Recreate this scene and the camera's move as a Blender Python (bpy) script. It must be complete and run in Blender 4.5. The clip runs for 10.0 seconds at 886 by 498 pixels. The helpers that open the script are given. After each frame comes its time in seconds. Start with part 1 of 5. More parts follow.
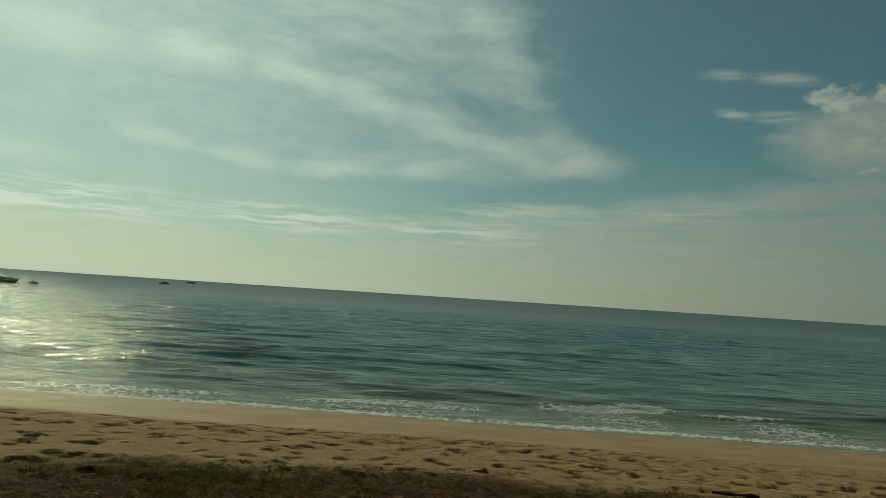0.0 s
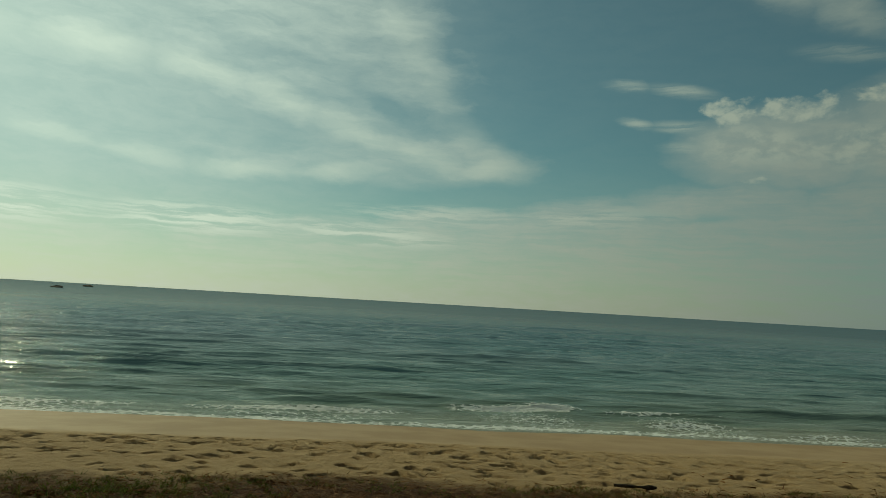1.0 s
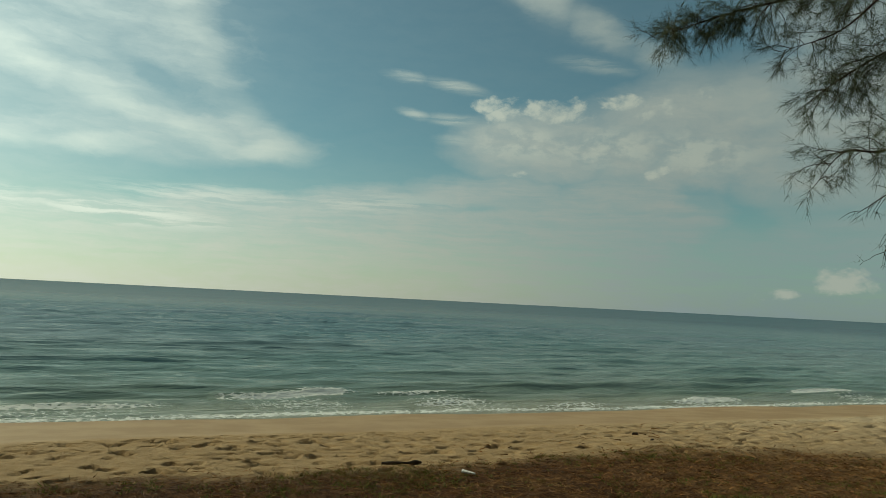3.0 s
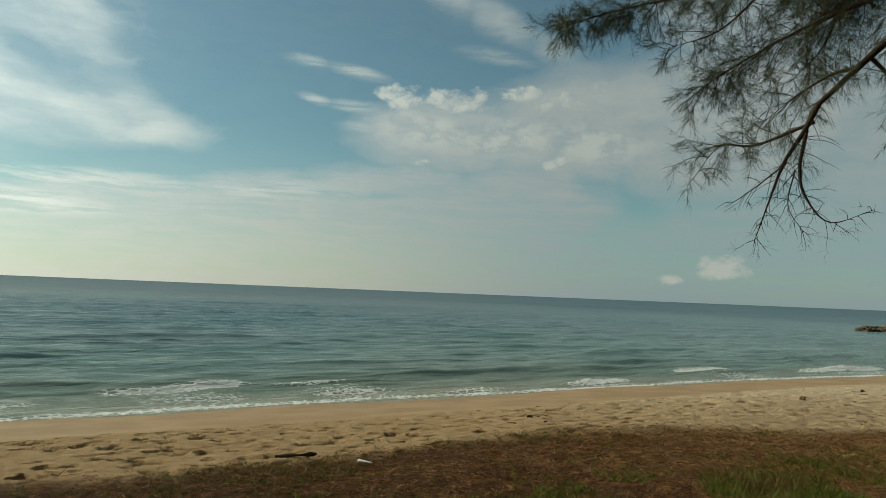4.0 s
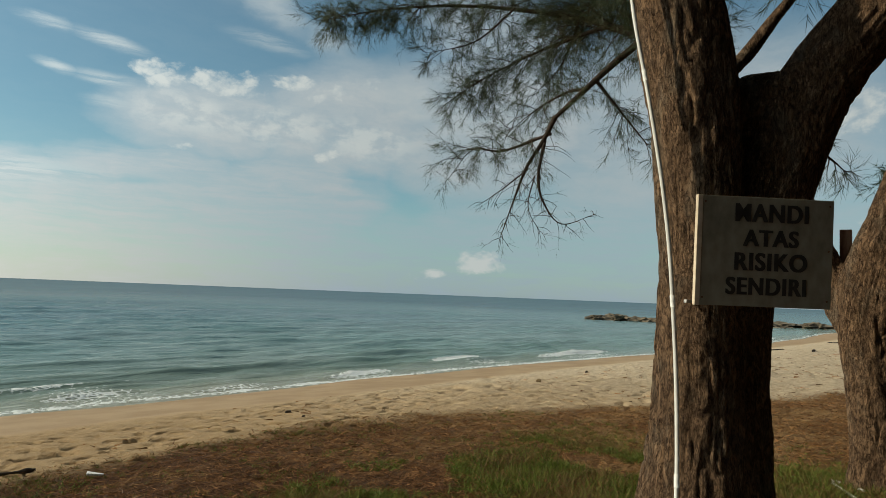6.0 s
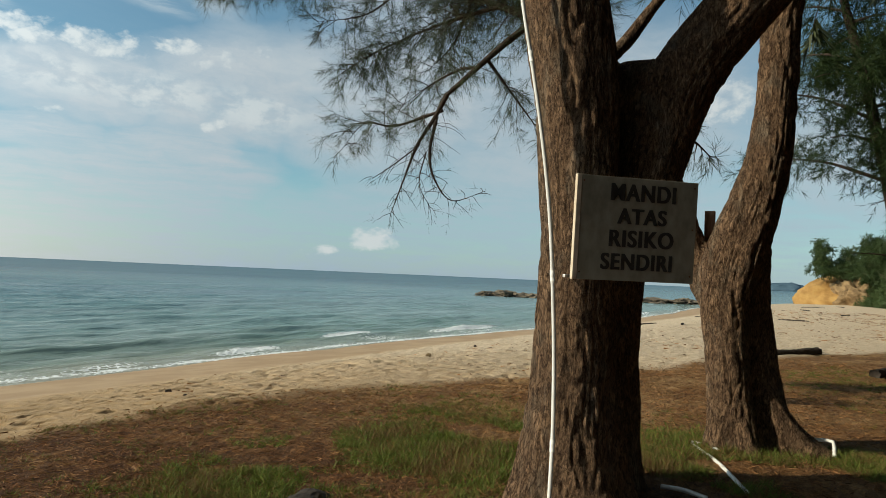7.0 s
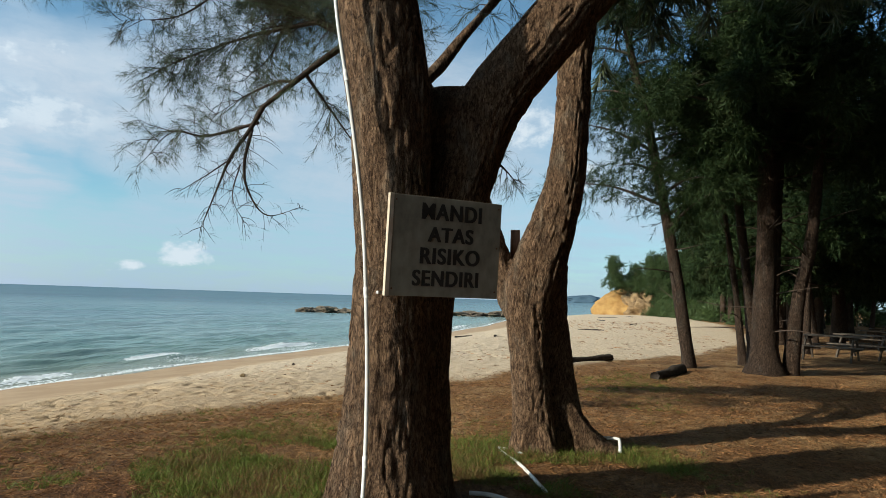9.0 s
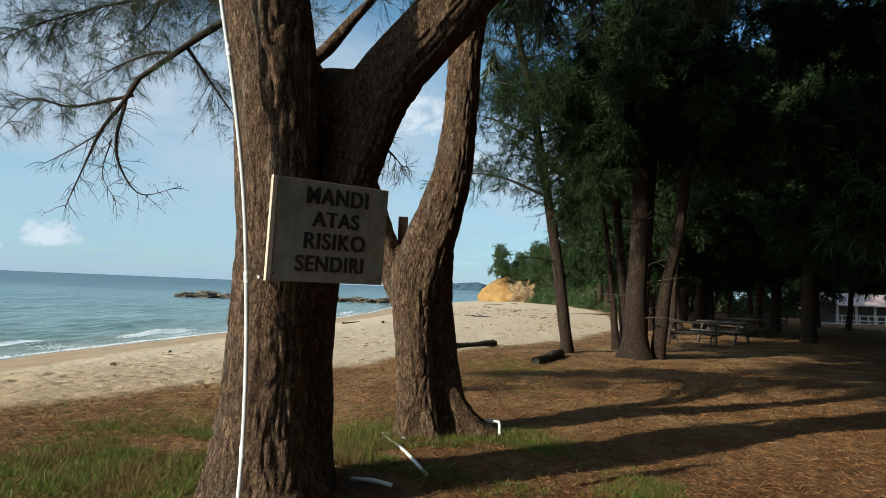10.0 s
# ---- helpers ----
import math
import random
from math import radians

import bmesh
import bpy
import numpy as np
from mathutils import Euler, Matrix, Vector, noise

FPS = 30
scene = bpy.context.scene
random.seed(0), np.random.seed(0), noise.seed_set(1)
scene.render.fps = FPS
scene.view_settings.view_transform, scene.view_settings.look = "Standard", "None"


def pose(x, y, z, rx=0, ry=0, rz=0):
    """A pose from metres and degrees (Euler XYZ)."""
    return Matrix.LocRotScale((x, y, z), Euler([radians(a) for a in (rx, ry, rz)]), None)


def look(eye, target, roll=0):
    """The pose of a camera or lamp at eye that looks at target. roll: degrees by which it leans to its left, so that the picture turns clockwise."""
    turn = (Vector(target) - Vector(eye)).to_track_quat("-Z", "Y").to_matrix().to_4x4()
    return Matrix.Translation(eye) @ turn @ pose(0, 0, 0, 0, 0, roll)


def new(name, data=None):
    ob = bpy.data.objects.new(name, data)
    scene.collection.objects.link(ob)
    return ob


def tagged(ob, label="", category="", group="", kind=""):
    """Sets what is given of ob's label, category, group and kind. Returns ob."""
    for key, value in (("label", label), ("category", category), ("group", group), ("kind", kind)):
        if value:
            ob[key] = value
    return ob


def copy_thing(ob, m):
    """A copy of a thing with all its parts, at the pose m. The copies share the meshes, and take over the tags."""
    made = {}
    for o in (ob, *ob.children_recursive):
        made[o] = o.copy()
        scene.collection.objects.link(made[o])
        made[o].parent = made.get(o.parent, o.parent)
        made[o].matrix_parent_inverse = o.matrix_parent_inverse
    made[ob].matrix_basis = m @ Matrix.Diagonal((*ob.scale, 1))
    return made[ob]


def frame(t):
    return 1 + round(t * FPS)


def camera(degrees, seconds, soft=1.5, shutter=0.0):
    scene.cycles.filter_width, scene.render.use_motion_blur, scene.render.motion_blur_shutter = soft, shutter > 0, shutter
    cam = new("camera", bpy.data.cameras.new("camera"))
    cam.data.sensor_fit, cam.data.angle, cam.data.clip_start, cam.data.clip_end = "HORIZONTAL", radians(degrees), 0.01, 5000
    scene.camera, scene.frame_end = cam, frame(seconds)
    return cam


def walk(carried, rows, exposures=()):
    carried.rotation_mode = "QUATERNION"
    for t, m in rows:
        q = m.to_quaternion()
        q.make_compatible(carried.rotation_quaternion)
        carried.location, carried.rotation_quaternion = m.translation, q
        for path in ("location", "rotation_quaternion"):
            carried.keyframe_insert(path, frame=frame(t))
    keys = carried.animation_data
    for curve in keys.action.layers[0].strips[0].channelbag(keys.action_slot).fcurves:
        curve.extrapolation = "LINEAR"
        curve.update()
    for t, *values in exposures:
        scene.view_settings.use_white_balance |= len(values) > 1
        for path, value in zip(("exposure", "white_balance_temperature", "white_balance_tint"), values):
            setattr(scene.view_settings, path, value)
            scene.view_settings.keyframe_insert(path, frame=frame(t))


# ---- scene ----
cam = camera(66.44, 10.0, 0.25)
# seconds, x, y, z, yaw, pitch, roll
ROWS = [
    (0.0, 0.003, -0.038, 1.479, -0.00, 4.01, -3.72),
    (0.5, 0.006, -0.048, 1.481, -3.82, 4.45, -3.48),
    (1.0, 0.017, -0.060, 1.485, -7.29, 4.64, -3.35),
    (1.5, 0.022, -0.065, 1.489, -11.22, 4.62, -3.38),
    (2.0, 0.026, -0.044, 1.484, -15.59, 3.67, -2.39),
    (3.5, 0.101, -0.058, 1.489, -30.37, 4.53, -3.08),
    (4.0, 0.145, -0.040, 1.493, -34.30, 3.67, -2.32),
    (4.5, 0.189, -0.045, 1.503, -41.12, 3.65, -1.63),
    (5.0, 0.217, -0.047, 1.503, -45.16, 4.16, -2.84),
    (6.5, 0.252, -0.111, 1.496, -58.36, 3.03, -2.02),
    (7.0, 0.259, -0.123, 1.487, -62.74, 2.25, -2.50),
    (7.5, 0.260, -0.121, 1.495, -66.91, 2.27, -1.58),
    (8.0, 0.248, -0.144, 1.497, -70.88, 3.27, -2.20),
    (8.5, 0.243, -0.161, 1.502, -72.99, 3.52, -1.62),
    (9.0, 0.251, -0.182, 1.499, -77.68, 4.12, -1.88),
    (9.5, 0.257, -0.201, 1.501, -83.57, 3.25, -2.62),
    (10.0, 0.261, -0.210, 1.499, -87.02, 3.32, -2.41),
]


def aimed(x, y, z, yaw, pitch, roll):
    return pose(x, y, z, 0, 0, yaw) @ pose(0, 0, 0, pitch) @ pose(0, 0, 0, 0, roll) @ pose(0, 0, 0, 90)


EXPOSURES = [(0.0, -1.45, 6850, -22), (2.0, -0.98, 6750, -19), (3.5, -0.72, 6620, -9), (4.5, -0.54, 6470, -2), (6.5, -0.20, 6150, 2), (8.0, 0.18, 5800, 4), (10.0, 0.24, 5500, 4)]
walk(cam, [(t, aimed(*row)) for t, *row in ROWS], EXPOSURES)

# ---- light ----
SUN_AZ, SUN_EL = -35.5, 30.0  # degrees, clockwise from +y; above the sea
to_sun = Vector((math.sin(radians(SUN_AZ)) * math.cos(radians(SUN_EL)), math.cos(radians(SUN_AZ)) * math.cos(radians(SUN_EL)), math.sin(radians(SUN_EL))))
sun_data = bpy.data.lights.new("sun", "SUN")
sun_data.energy, sun_data.angle, sun_data.color = 5.0, radians(0.55), (1.0, 0.84, 0.62)
sun = new("sun", sun_data)
sun.matrix_world = look(to_sun * 200, (0, 0, 0))


def node(nt, kind, ins=(), out=0):
    """A node with its inputs set or linked: ins is a dict of input index or name to value or socket."""
    n = nt.nodes.new(kind)
    for key, value in dict(ins).items():
        if isinstance(value, bpy.types.NodeSocket):
            nt.links.new(value, n.inputs[key])
        else:
            n.inputs[key].default_value = value
    return n


def math_(nt, op, a, b=0.0, c=0.0, clamp=False):
    n = nt.nodes.new("ShaderNodeMath")
    n.operation, n.use_clamp = op, clamp
    for k, v in enumerate((a, b, c)):
        if isinstance(v, bpy.types.NodeSocket):
            nt.links.new(v, n.inputs[k])
        else:
            n.inputs[k].default_value = v
    return n.outputs[0]


def smooth(nt, value, a, b, lo=0.0, hi=1.0):
    n = nt.nodes.new("ShaderNodeMapRange")
    n.interpolation_type = "SMOOTHSTEP"
    nt.links.new(value, n.inputs[0])
    for k, v in ((1, a), (2, b), (3, lo), (4, hi)):
        if isinstance(v, bpy.types.NodeSocket):
            nt.links.new(v, n.inputs[k])
        else:
            n.inputs[k].default_value = v
    return n.outputs[0]


def mixc(nt, fac, a, b, blend="MIX"):
    n = nt.nodes.new("ShaderNodeMix")
    n.data_type, n.blend_type = "RGBA", blend
    for k, v in ((0, fac), (6, a), (7, b)):
        if isinstance(v, bpy.types.NodeSocket):
            nt.links.new(v, n.inputs[k])
        elif k == 0:
            n.inputs[k].default_value = v
        else:
            n.inputs[k].default_value = (*v, 1.0)
    return n.outputs[2]


def noisef(nt, vec, scale, detail=4.0, rough=0.55, distort=0.0):
    n = node(nt, "ShaderNodeTexNoise", {"Vector": vec, "Scale": scale, "Detail": detail, "Roughness": rough, "Distortion": distort})
    return n.outputs[0]


def mapped(nt, vec, loc=(0, 0, 0), rot=(0, 0, 0), scale=(1, 1, 1), kind="POINT"):
    n = node(nt, "ShaderNodeMapping", {"Vector": vec, "Location": loc, "Rotation": rot, "Scale": scale})
    n.vector_type = kind
    return n.outputs[0]


def make_world():
    world = bpy.data.worlds.new("sky")
    scene.world = world
    world.use_nodes = True
    nt = world.node_tree
    nt.nodes.clear()
    sky = nt.nodes.new("ShaderNodeTexSky")
    sky.sky_type, sky.sun_disc = "NISHITA", False
    sky.sun_elevation, sky.sun_rotation = radians(SUN_EL), radians(SUN_AZ % 360)
    sky.air_density, sky.dust_density, sky.ozone_density = 1.0, 0.4, 1.6
    way = nt.nodes.new("ShaderNodeTexCoord").outputs["Generated"]
    xyz = node(nt, "ShaderNodeSeparateXYZ", {0: way}).outputs
    deg = 180 / math.pi
    az = math_(nt, "MULTIPLY", math_(nt, "ARCTAN2", xyz[0], xyz[1]), deg)
    el = math_(nt, "MULTIPLY", math_(nt, "ARCSINE", xyz[2]), deg)
    flat = node(nt, "ShaderNodeCombineXYZ", {0: az, 1: el, 2: 0.0}).outputs[0]
    # soft warp of the cloud plan
    w = node(nt, "ShaderNodeTexNoise", {"Vector": mapped(nt, flat, scale=(0.16, 0.34, 1)), "Scale": 1.0, "Detail": 6.0, "Roughness": 0.62}).outputs[1]

    def warped(a, e):
        n = nt.nodes.new("ShaderNodeVectorMath")
        n.operation = "MULTIPLY_ADD"
        nt.links.new(w, n.inputs[0])
        n.inputs[1].default_value = (a, e, 0)
        back = nt.nodes.new("ShaderNodeVectorMath")
        back.operation = "ADD"
        nt.links.new(flat, back.inputs[0])
        n.inputs[2].default_value = (-a / 2, -e / 2, 0)
        nt.links.new(n.outputs[0], back.inputs[1])
        return back.outputs[0]

    half, crisp = warped(4.0, 2.2), warped(1.6, 1.1)

    def blob(vec, a, e, ra, re, tilt=0.0, edge=0.0):
        m = mapped(nt, vec, (a, e, 0), (0, 0, radians(tilt)), (ra, re, 1), "TEXTURE")
        ln = nt.nodes.new("ShaderNodeVectorMath")
        ln.operation = "LENGTH"
        nt.links.new(m, ln.inputs[0])
        return smooth(nt, ln.outputs[1], 1.0, edge)

    def peak(vals):
        out = vals[0]
        for v in vals[1:]:
            out = math_(nt, "MAXIMUM", out, v)
        return out

    def times(a, b):
        return math_(nt, "MULTIPLY", a, b)

    def band(vec, rows, edge=0.0):
        """A soft ribbon along rows (azimuth, height, half width)."""
        out = []
        for (a0, e0, w0), (a1, e1, w1) in zip(rows, rows[1:]):
            ln = math.hypot(a1 - a0, e1 - e0)
            out.append(blob(vec, (a0 + a1) / 2, (e0 + e1) / 2, ln * 0.62 + (w0 + w1) / 2, (w0 + w1) / 2, math.degrees(math.atan2(e1 - e0, a1 - a0)), edge))
        return peak(out)

    fine = noisef(nt, mapped(nt, half, scale=(0.16, 0.4, 1)), 1.0, 8, 0.6)
    puff = noisef(nt, mapped(nt, crisp, scale=(0.42, 0.62, 1)), 1.0, 10, 0.6)
    lumps = node(nt, "ShaderNodeTexVoronoi", {"Vector": mapped(nt, crisp, scale=(0.55, 0.75, 1)), "Scale": 1.0, "Detail": 3.0, "Roughness": 0.6}).outputs["Distance"]
    streaks = noisef(nt, mapped(nt, crisp, rot=(0, 0, radians(2)), scale=(0.12, 1.7, 1)), 1.0, 9, 0.64)
    slant = noisef(nt, mapped(nt, half, rot=(0, 0, radians(17)), scale=(0.07, 0.3, 1)), 1.0, 7, 0.6)
    # high veil on the bright side, ending in a hook
    rim = math_(nt, "MULTIPLY_ADD", blob(flat, 13.0, 11.9, 60.0, 3.6), -8.5, az)
    rim = math_(nt, "MULTIPLY_ADD", math_(nt, "SUBTRACT", fine, 0.5), 12.0, rim)
    veil_l = times(smooth(nt, rim, 12.0, 1.0), smooth(nt, el, 8.0, 11.0))
    veil_l = times(times(veil_l, smooth(nt, slant, 0.3, 0.7, 0.42, 0.78)), times(smooth(nt, el, 40.0, 26.0), smooth(nt, az, -80.0, -45.0)))
    hollow = peak([times(blob(half, -13.0, 13.6, 17.0, 2.5, -3), 0.62), times(blob(half, 2.0, 16.0, 5.5, 1.3, -22), 0.6), times(blob(half, -27.0, 14.2, 9.0, 1.6, 0), 0.4)])
    veil_l = times(veil_l, math_(nt, "SUBTRACT", 1.0, hollow))
    sweep = band(half, [(-36, 17.2, 2.6), (-26, 17.6, 2.2), (-17, 17.7, 1.9), (-10, 16.9, 1.7), (-4, 15.0, 1.7), (2.6, 12.9, 1.8), (8.5, 11.3, 1.8), (13.5, 11.7, 1.6)])
    strand = times(band(half, [(2.5, 23.0, 3.4), (5.0, 19.0, 2.6), (7.2, 15.5, 1.9), (10.5, 13.0, 1.8), (13.0, 12.0, 1.7)]), 0.5)
    second = band(half, [(-26, 11.5, 0.8), (-20.6, 10.5, 1.1), (-14, 10.0, 1.1), (-5, 10.3, 1.1), (1.5, 10.7, 0.9)])
    left = times(blob(half, -35.0, 8.8, 9.0, 1.8), 0.7)
    streak = times(peak([sweep, strand, times(second, 0.9), left]), times(smooth(nt, slant, 0.3, 0.66, 0.6, 1.0), smooth(nt, fine, 0.3, 0.65, 0.7, 1.0)))
    # milky light towards the sun
    milk = smooth(nt, az, 16.0, -22.0, 0.12, 0.62)
    # fine low bands, and the pale sheet low over the sea
    zone = peak([band(flat, [(-40, 5.4, 2.2), (-20, 5.6, 1.9), (-6, 5.8, 1.5), (8, 5.2, 1.0)], 0.2), times(band(flat, [(-2, 7.3, 1.2), (14, 7.6, 1.2), (26, 8.0, 1.4)], 0.2), 0.5)])
    bands = times(zone, smooth(nt, streaks, 0.43, 0.60))
    sheet = peak([times(band(half, [(-50, 3.0, 5.0), (-15, 3.2, 4.6), (6, 4.0, 4.2)], 0.5), 0.92), band(half, [(2, 6.0, 2.6), (14, 6.6, 2.8), (24, 7.2, 4.2), (36, 7.4, 4.8), (46, 7.4, 4.6)], 0.5), blob(half, 26, 2.5, 36, 6.5, 0, 0.5), times(blob(half, 72, 3.0, 44, 10.0, 0, 0.4), 0.86)])
    sheet = times(sheet, smooth(nt, streaks, 0.3, 0.62, 0.74, 1.0))
    sheet = times(sheet, math_(nt, "SUBTRACT", 1.0, times(band(crisp, [(20, 8.3, 0.5), (27, 8.0, 0.6), (31, 7.8, 0.4)]), 0.35)))
    # broken veil and heaps on the other side of the blue
    veil_r = peak([band(half, [(29, 13.0, 3.2), (40, 13.2, 5.6), (50, 14.0, 7.5), (62, 14.0, 9.0)], 0.45), times(blob(half, 74, 13.0, 22, 12, 0, 0.4), 0.9), times(blob(half, 100, 10, 20, 10, 0, 0.4), 0.9), times(blob(half, 58, 21, 12, 6, -20, 0.3), 0.8)])
    veil_r = times(veil_r, smooth(nt, fine, 0.25, 0.7, 0.76, 1.0))
    third = times(band(half, [(31, 26.0, 2.6), (36, 23.5, 2.4), (41, 21.0, 2.2), (47, 18.3, 2.2), (53, 15.0, 2.0)]), smooth(nt, slant, 0.3, 0.65, 0.45, 0.95))
    wisp = times(peak([band(crisp, [(21.6, 15.7, 0.4), (24.5, 15.2, 0.8), (28.0, 15.0, 0.8)]), band(crisp, [(20.5, 18.5, 0.4), (24, 18.2, 0.8), (29, 17.4, 0.6)]), times(blob(crisp, 38.5, 19.6, 5, 0.8, -8), 0.6), times(blob(crisp, 26.5, 13.6, 2.5, 0.6), 0.6)]), smooth(nt, streaks, 0.36, 0.58, 0.25, 0.9))
    heap = peak([times(band(crisp, [(27.5, 15.6, 1.4), (33, 15.9, 1.9), (39, 16.2, 1.8), (46, 16.4, 1.6)], 0.3), 0.72), blob(crisp, 30.2, 16.2, 3.4, 1.9, 0, 0.35), blob(crisp, 35.2, 16.2, 4.4, 1.7, 4, 0.35), blob(crisp, 40.4, 16.7, 3.8, 1.5, 0, 0.3), times(blob(crisp, 32.3, 10.7, 1.9, 0.75, 0, 0.2), 0.95),
                 times(blob(crisp, 43.6, 11.1, 2.4, 1.0, 15, 0.2), 0.95), times(blob(crisp, 40.6, 11.4, 1.8, 0.6), 0.8), times(blob(crisp, 30.6, 13.8, 1.5, 0.6), 0.7), times(blob(crisp, 46.5, 17.2, 4.0, 1.5, 0, 0.2), 0.7), blob(crisp, 52.2, 1.6, 3.0, 0.9, 5, 0.3), blob(crisp, 56.9, 2.9, 3.4, 1.8, 0, 0.4), times(blob(crisp, 30, 1.6, 1.6, 0.6), 0.6),
                 blob(crisp, 84, 14.5, 6, 3.4, 0, 0.3), blob(crisp, 89, 10.5, 4, 1.8, 0, 0.3), times(blob(crisp, 85, 6.4, 3, 0.9), 0.8)])
    heap_puff = math_(nt, "ADD", heap, math_(nt, "MULTIPLY_ADD", math_(nt, "SUBTRACT", puff, 0.5), 1.7, times(math_(nt, "SUBTRACT", 0.42, lumps), 0.55)))
    cum = times(smooth(nt, heap_puff, 0.22, 0.85), smooth(nt, heap, 0.0, 0.4))
    loose = times(times(band(half, [(29, 13.6, 1.8), (36, 13.2, 2.4), (43, 13.0, 2.6), (50, 12.5, 2.4)], 0.2), smooth(nt, puff, 0.40, 0.60)), 0.7)
    haze = math_(nt, "POWER", 2.718, math_(nt, "MULTIPLY", math_(nt, "ABSOLUTE", el), -0.16))
    haze = times(haze, smooth(nt, az, 42.0, 58.0, 0.95, 0.82))
    gap = times(band(half, [(45.0, 9.8, 0.8), (48.0, 8.4, 1.6), (52.0, 6.8, 1.7)], 0.2), 0.42)
    shade = math_(nt, "SUBTRACT", 1.0, gap)
    grit = noisef(nt, mapped(nt, half, rot=(0, 0, radians(12)), scale=(0.3, 0.9, 1)), 1.0, 9, 0.65)
    cover = math_(nt, "MULTIPLY", peak([veil_l, times(veil_r, 0.95), times(sheet, 0.88), times(third, 0.7), haze, milk]), math_(nt, "MULTIPLY", shade, smooth(nt, grit, 0.2, 0.8, 0.8, 1.14)), clamp=True)
    lit = times(peak([times(streak, 0.62), times(bands, 0.9), times(wisp, 0.7), times(cum, 0.92), loose, times(third, 0.3)]), shade)
    # light: clouds near the sun shine more
    dot = nt.nodes.new("ShaderNodeVectorMath")
    dot.operation = "DOT_PRODUCT"
    nt.links.new(way, dot.inputs[0])
    dot.inputs[1].default_value = to_sun
    near_sun = math_(nt, "POWER", math_(nt, "MAXIMUM", dot.outputs[1], 0.0), 2.8)
    glow = math_(nt, "MULTIPLY_ADD", near_sun, 18.0, 7.7)
    low_tint = mixc(nt, smooth(nt, az, 20.0, 55.0), (1.12, 1.08, 1.0), (0.74, 0.87, 1.03))
    tint = mixc(nt, smooth(nt, el, 1.0, 10.0), low_tint, (0.96, 1.0, 1.03))
    white = nt.nodes.new("ShaderNodeVectorMath")
    white.operation = "SCALE"
    nt.links.new(tint, white.inputs[0])
    nt.links.new(glow, white.inputs[3])
    blue = nt.nodes.new("ShaderNodeVectorMath")
    blue.operation = "SCALE"
    nt.links.new(mixc(nt, 1.0, sky.outputs[0], (0.80, 1.06, 0.98), "MULTIPLY"), blue.inputs[0])
    blue.inputs[3].default_value = 1.45
    body = mixc(nt, cover, blue.outputs[0], white.outputs[0])
    bright = nt.nodes.new("ShaderNodeVectorMath")
    bright.operation = "SCALE"
    pale = nt.nodes.new("ShaderNodeVectorMath")
    pale.operation = "SCALE"
    pale.inputs[0].default_value = (1.0, 0.995, 0.96)
    nt.links.new(glow, pale.inputs[3])
    nt.links.new(pale.outputs[0], bright.inputs[0])
    bright.inputs[3].default_value = 1.26
    body = mixc(nt, lit, body, bright.outputs[0])
    bg = node(nt, "ShaderNodeBackground", {0: body, 1: 0.07})
    nt.links.new(bg.outputs[0], nt.nodes.new("ShaderNodeOutputWorld").inputs[0])


make_world()

# ---- materials ----


def material(name, base, rough=0.8, metal=0.0):
    """An empty node material: its tree, the shader and a position vector in metres."""
    m = bpy.data.materials.new(name)
    m.use_nodes = True
    nt = m.node_tree
    nt.nodes.clear()
    bsdf = node(nt, "ShaderNodeBsdfPrincipled", {"Base Color": (*base, 1), "Roughness": rough, "Metallic": metal})
    bsdf.inputs["Specular IOR Level"].default_value = 0.5 if rough < 0.75 else 0.15
    nt.links.new(bsdf.outputs[0], nt.nodes.new("ShaderNodeOutputMaterial").inputs[0])
    pos = nt.nodes.new("ShaderNodeNewGeometry").outputs["Position"]
    return m, nt, bsdf, pos


def bump(nt, bsdf, height, strength, distance=0.01, normal=None):
    n = node(nt, "ShaderNodeBump", {"Strength": strength, "Distance": distance, "Height": height})
    if normal:
        nt.links.new(normal, n.inputs["Normal"])
    nt.links.new(n.outputs[0], bsdf.inputs["Normal"])
    return n.outputs[0]


def attribute(nt, name):
    n = nt.nodes.new("ShaderNodeAttribute")
    n.attribute_name = name
    return n.outputs["Fac"]


def speckled(name, dark, light, scale, rough=0.85, stretch=(1, 1, 1), relief=0.4, depth=0.01, detail=6, lo=0.3, hi=0.7):
    """A plain surface in two tones at two scales, with relief; the noise lies in the thing's own axes."""
    m, nt, bsdf, pos = material(name, light, rough)
    vec = mapped(nt, nt.nodes.new("ShaderNodeTexCoord").outputs["Object"], scale=stretch)
    a = noisef(nt, vec, scale, detail, 0.6)
    b = noisef(nt, vec, scale * 0.13, 3, 0.5)
    f = smooth(nt, math_(nt, "MULTIPLY_ADD", b, 0.6, math_(nt, "MULTIPLY", a, 0.7)), lo, hi + 0.2)
    nt.links.new(mixc(nt, f, dark, light), bsdf.inputs["Base Color"])
    bump(nt, bsdf, a, relief, depth)
    return m


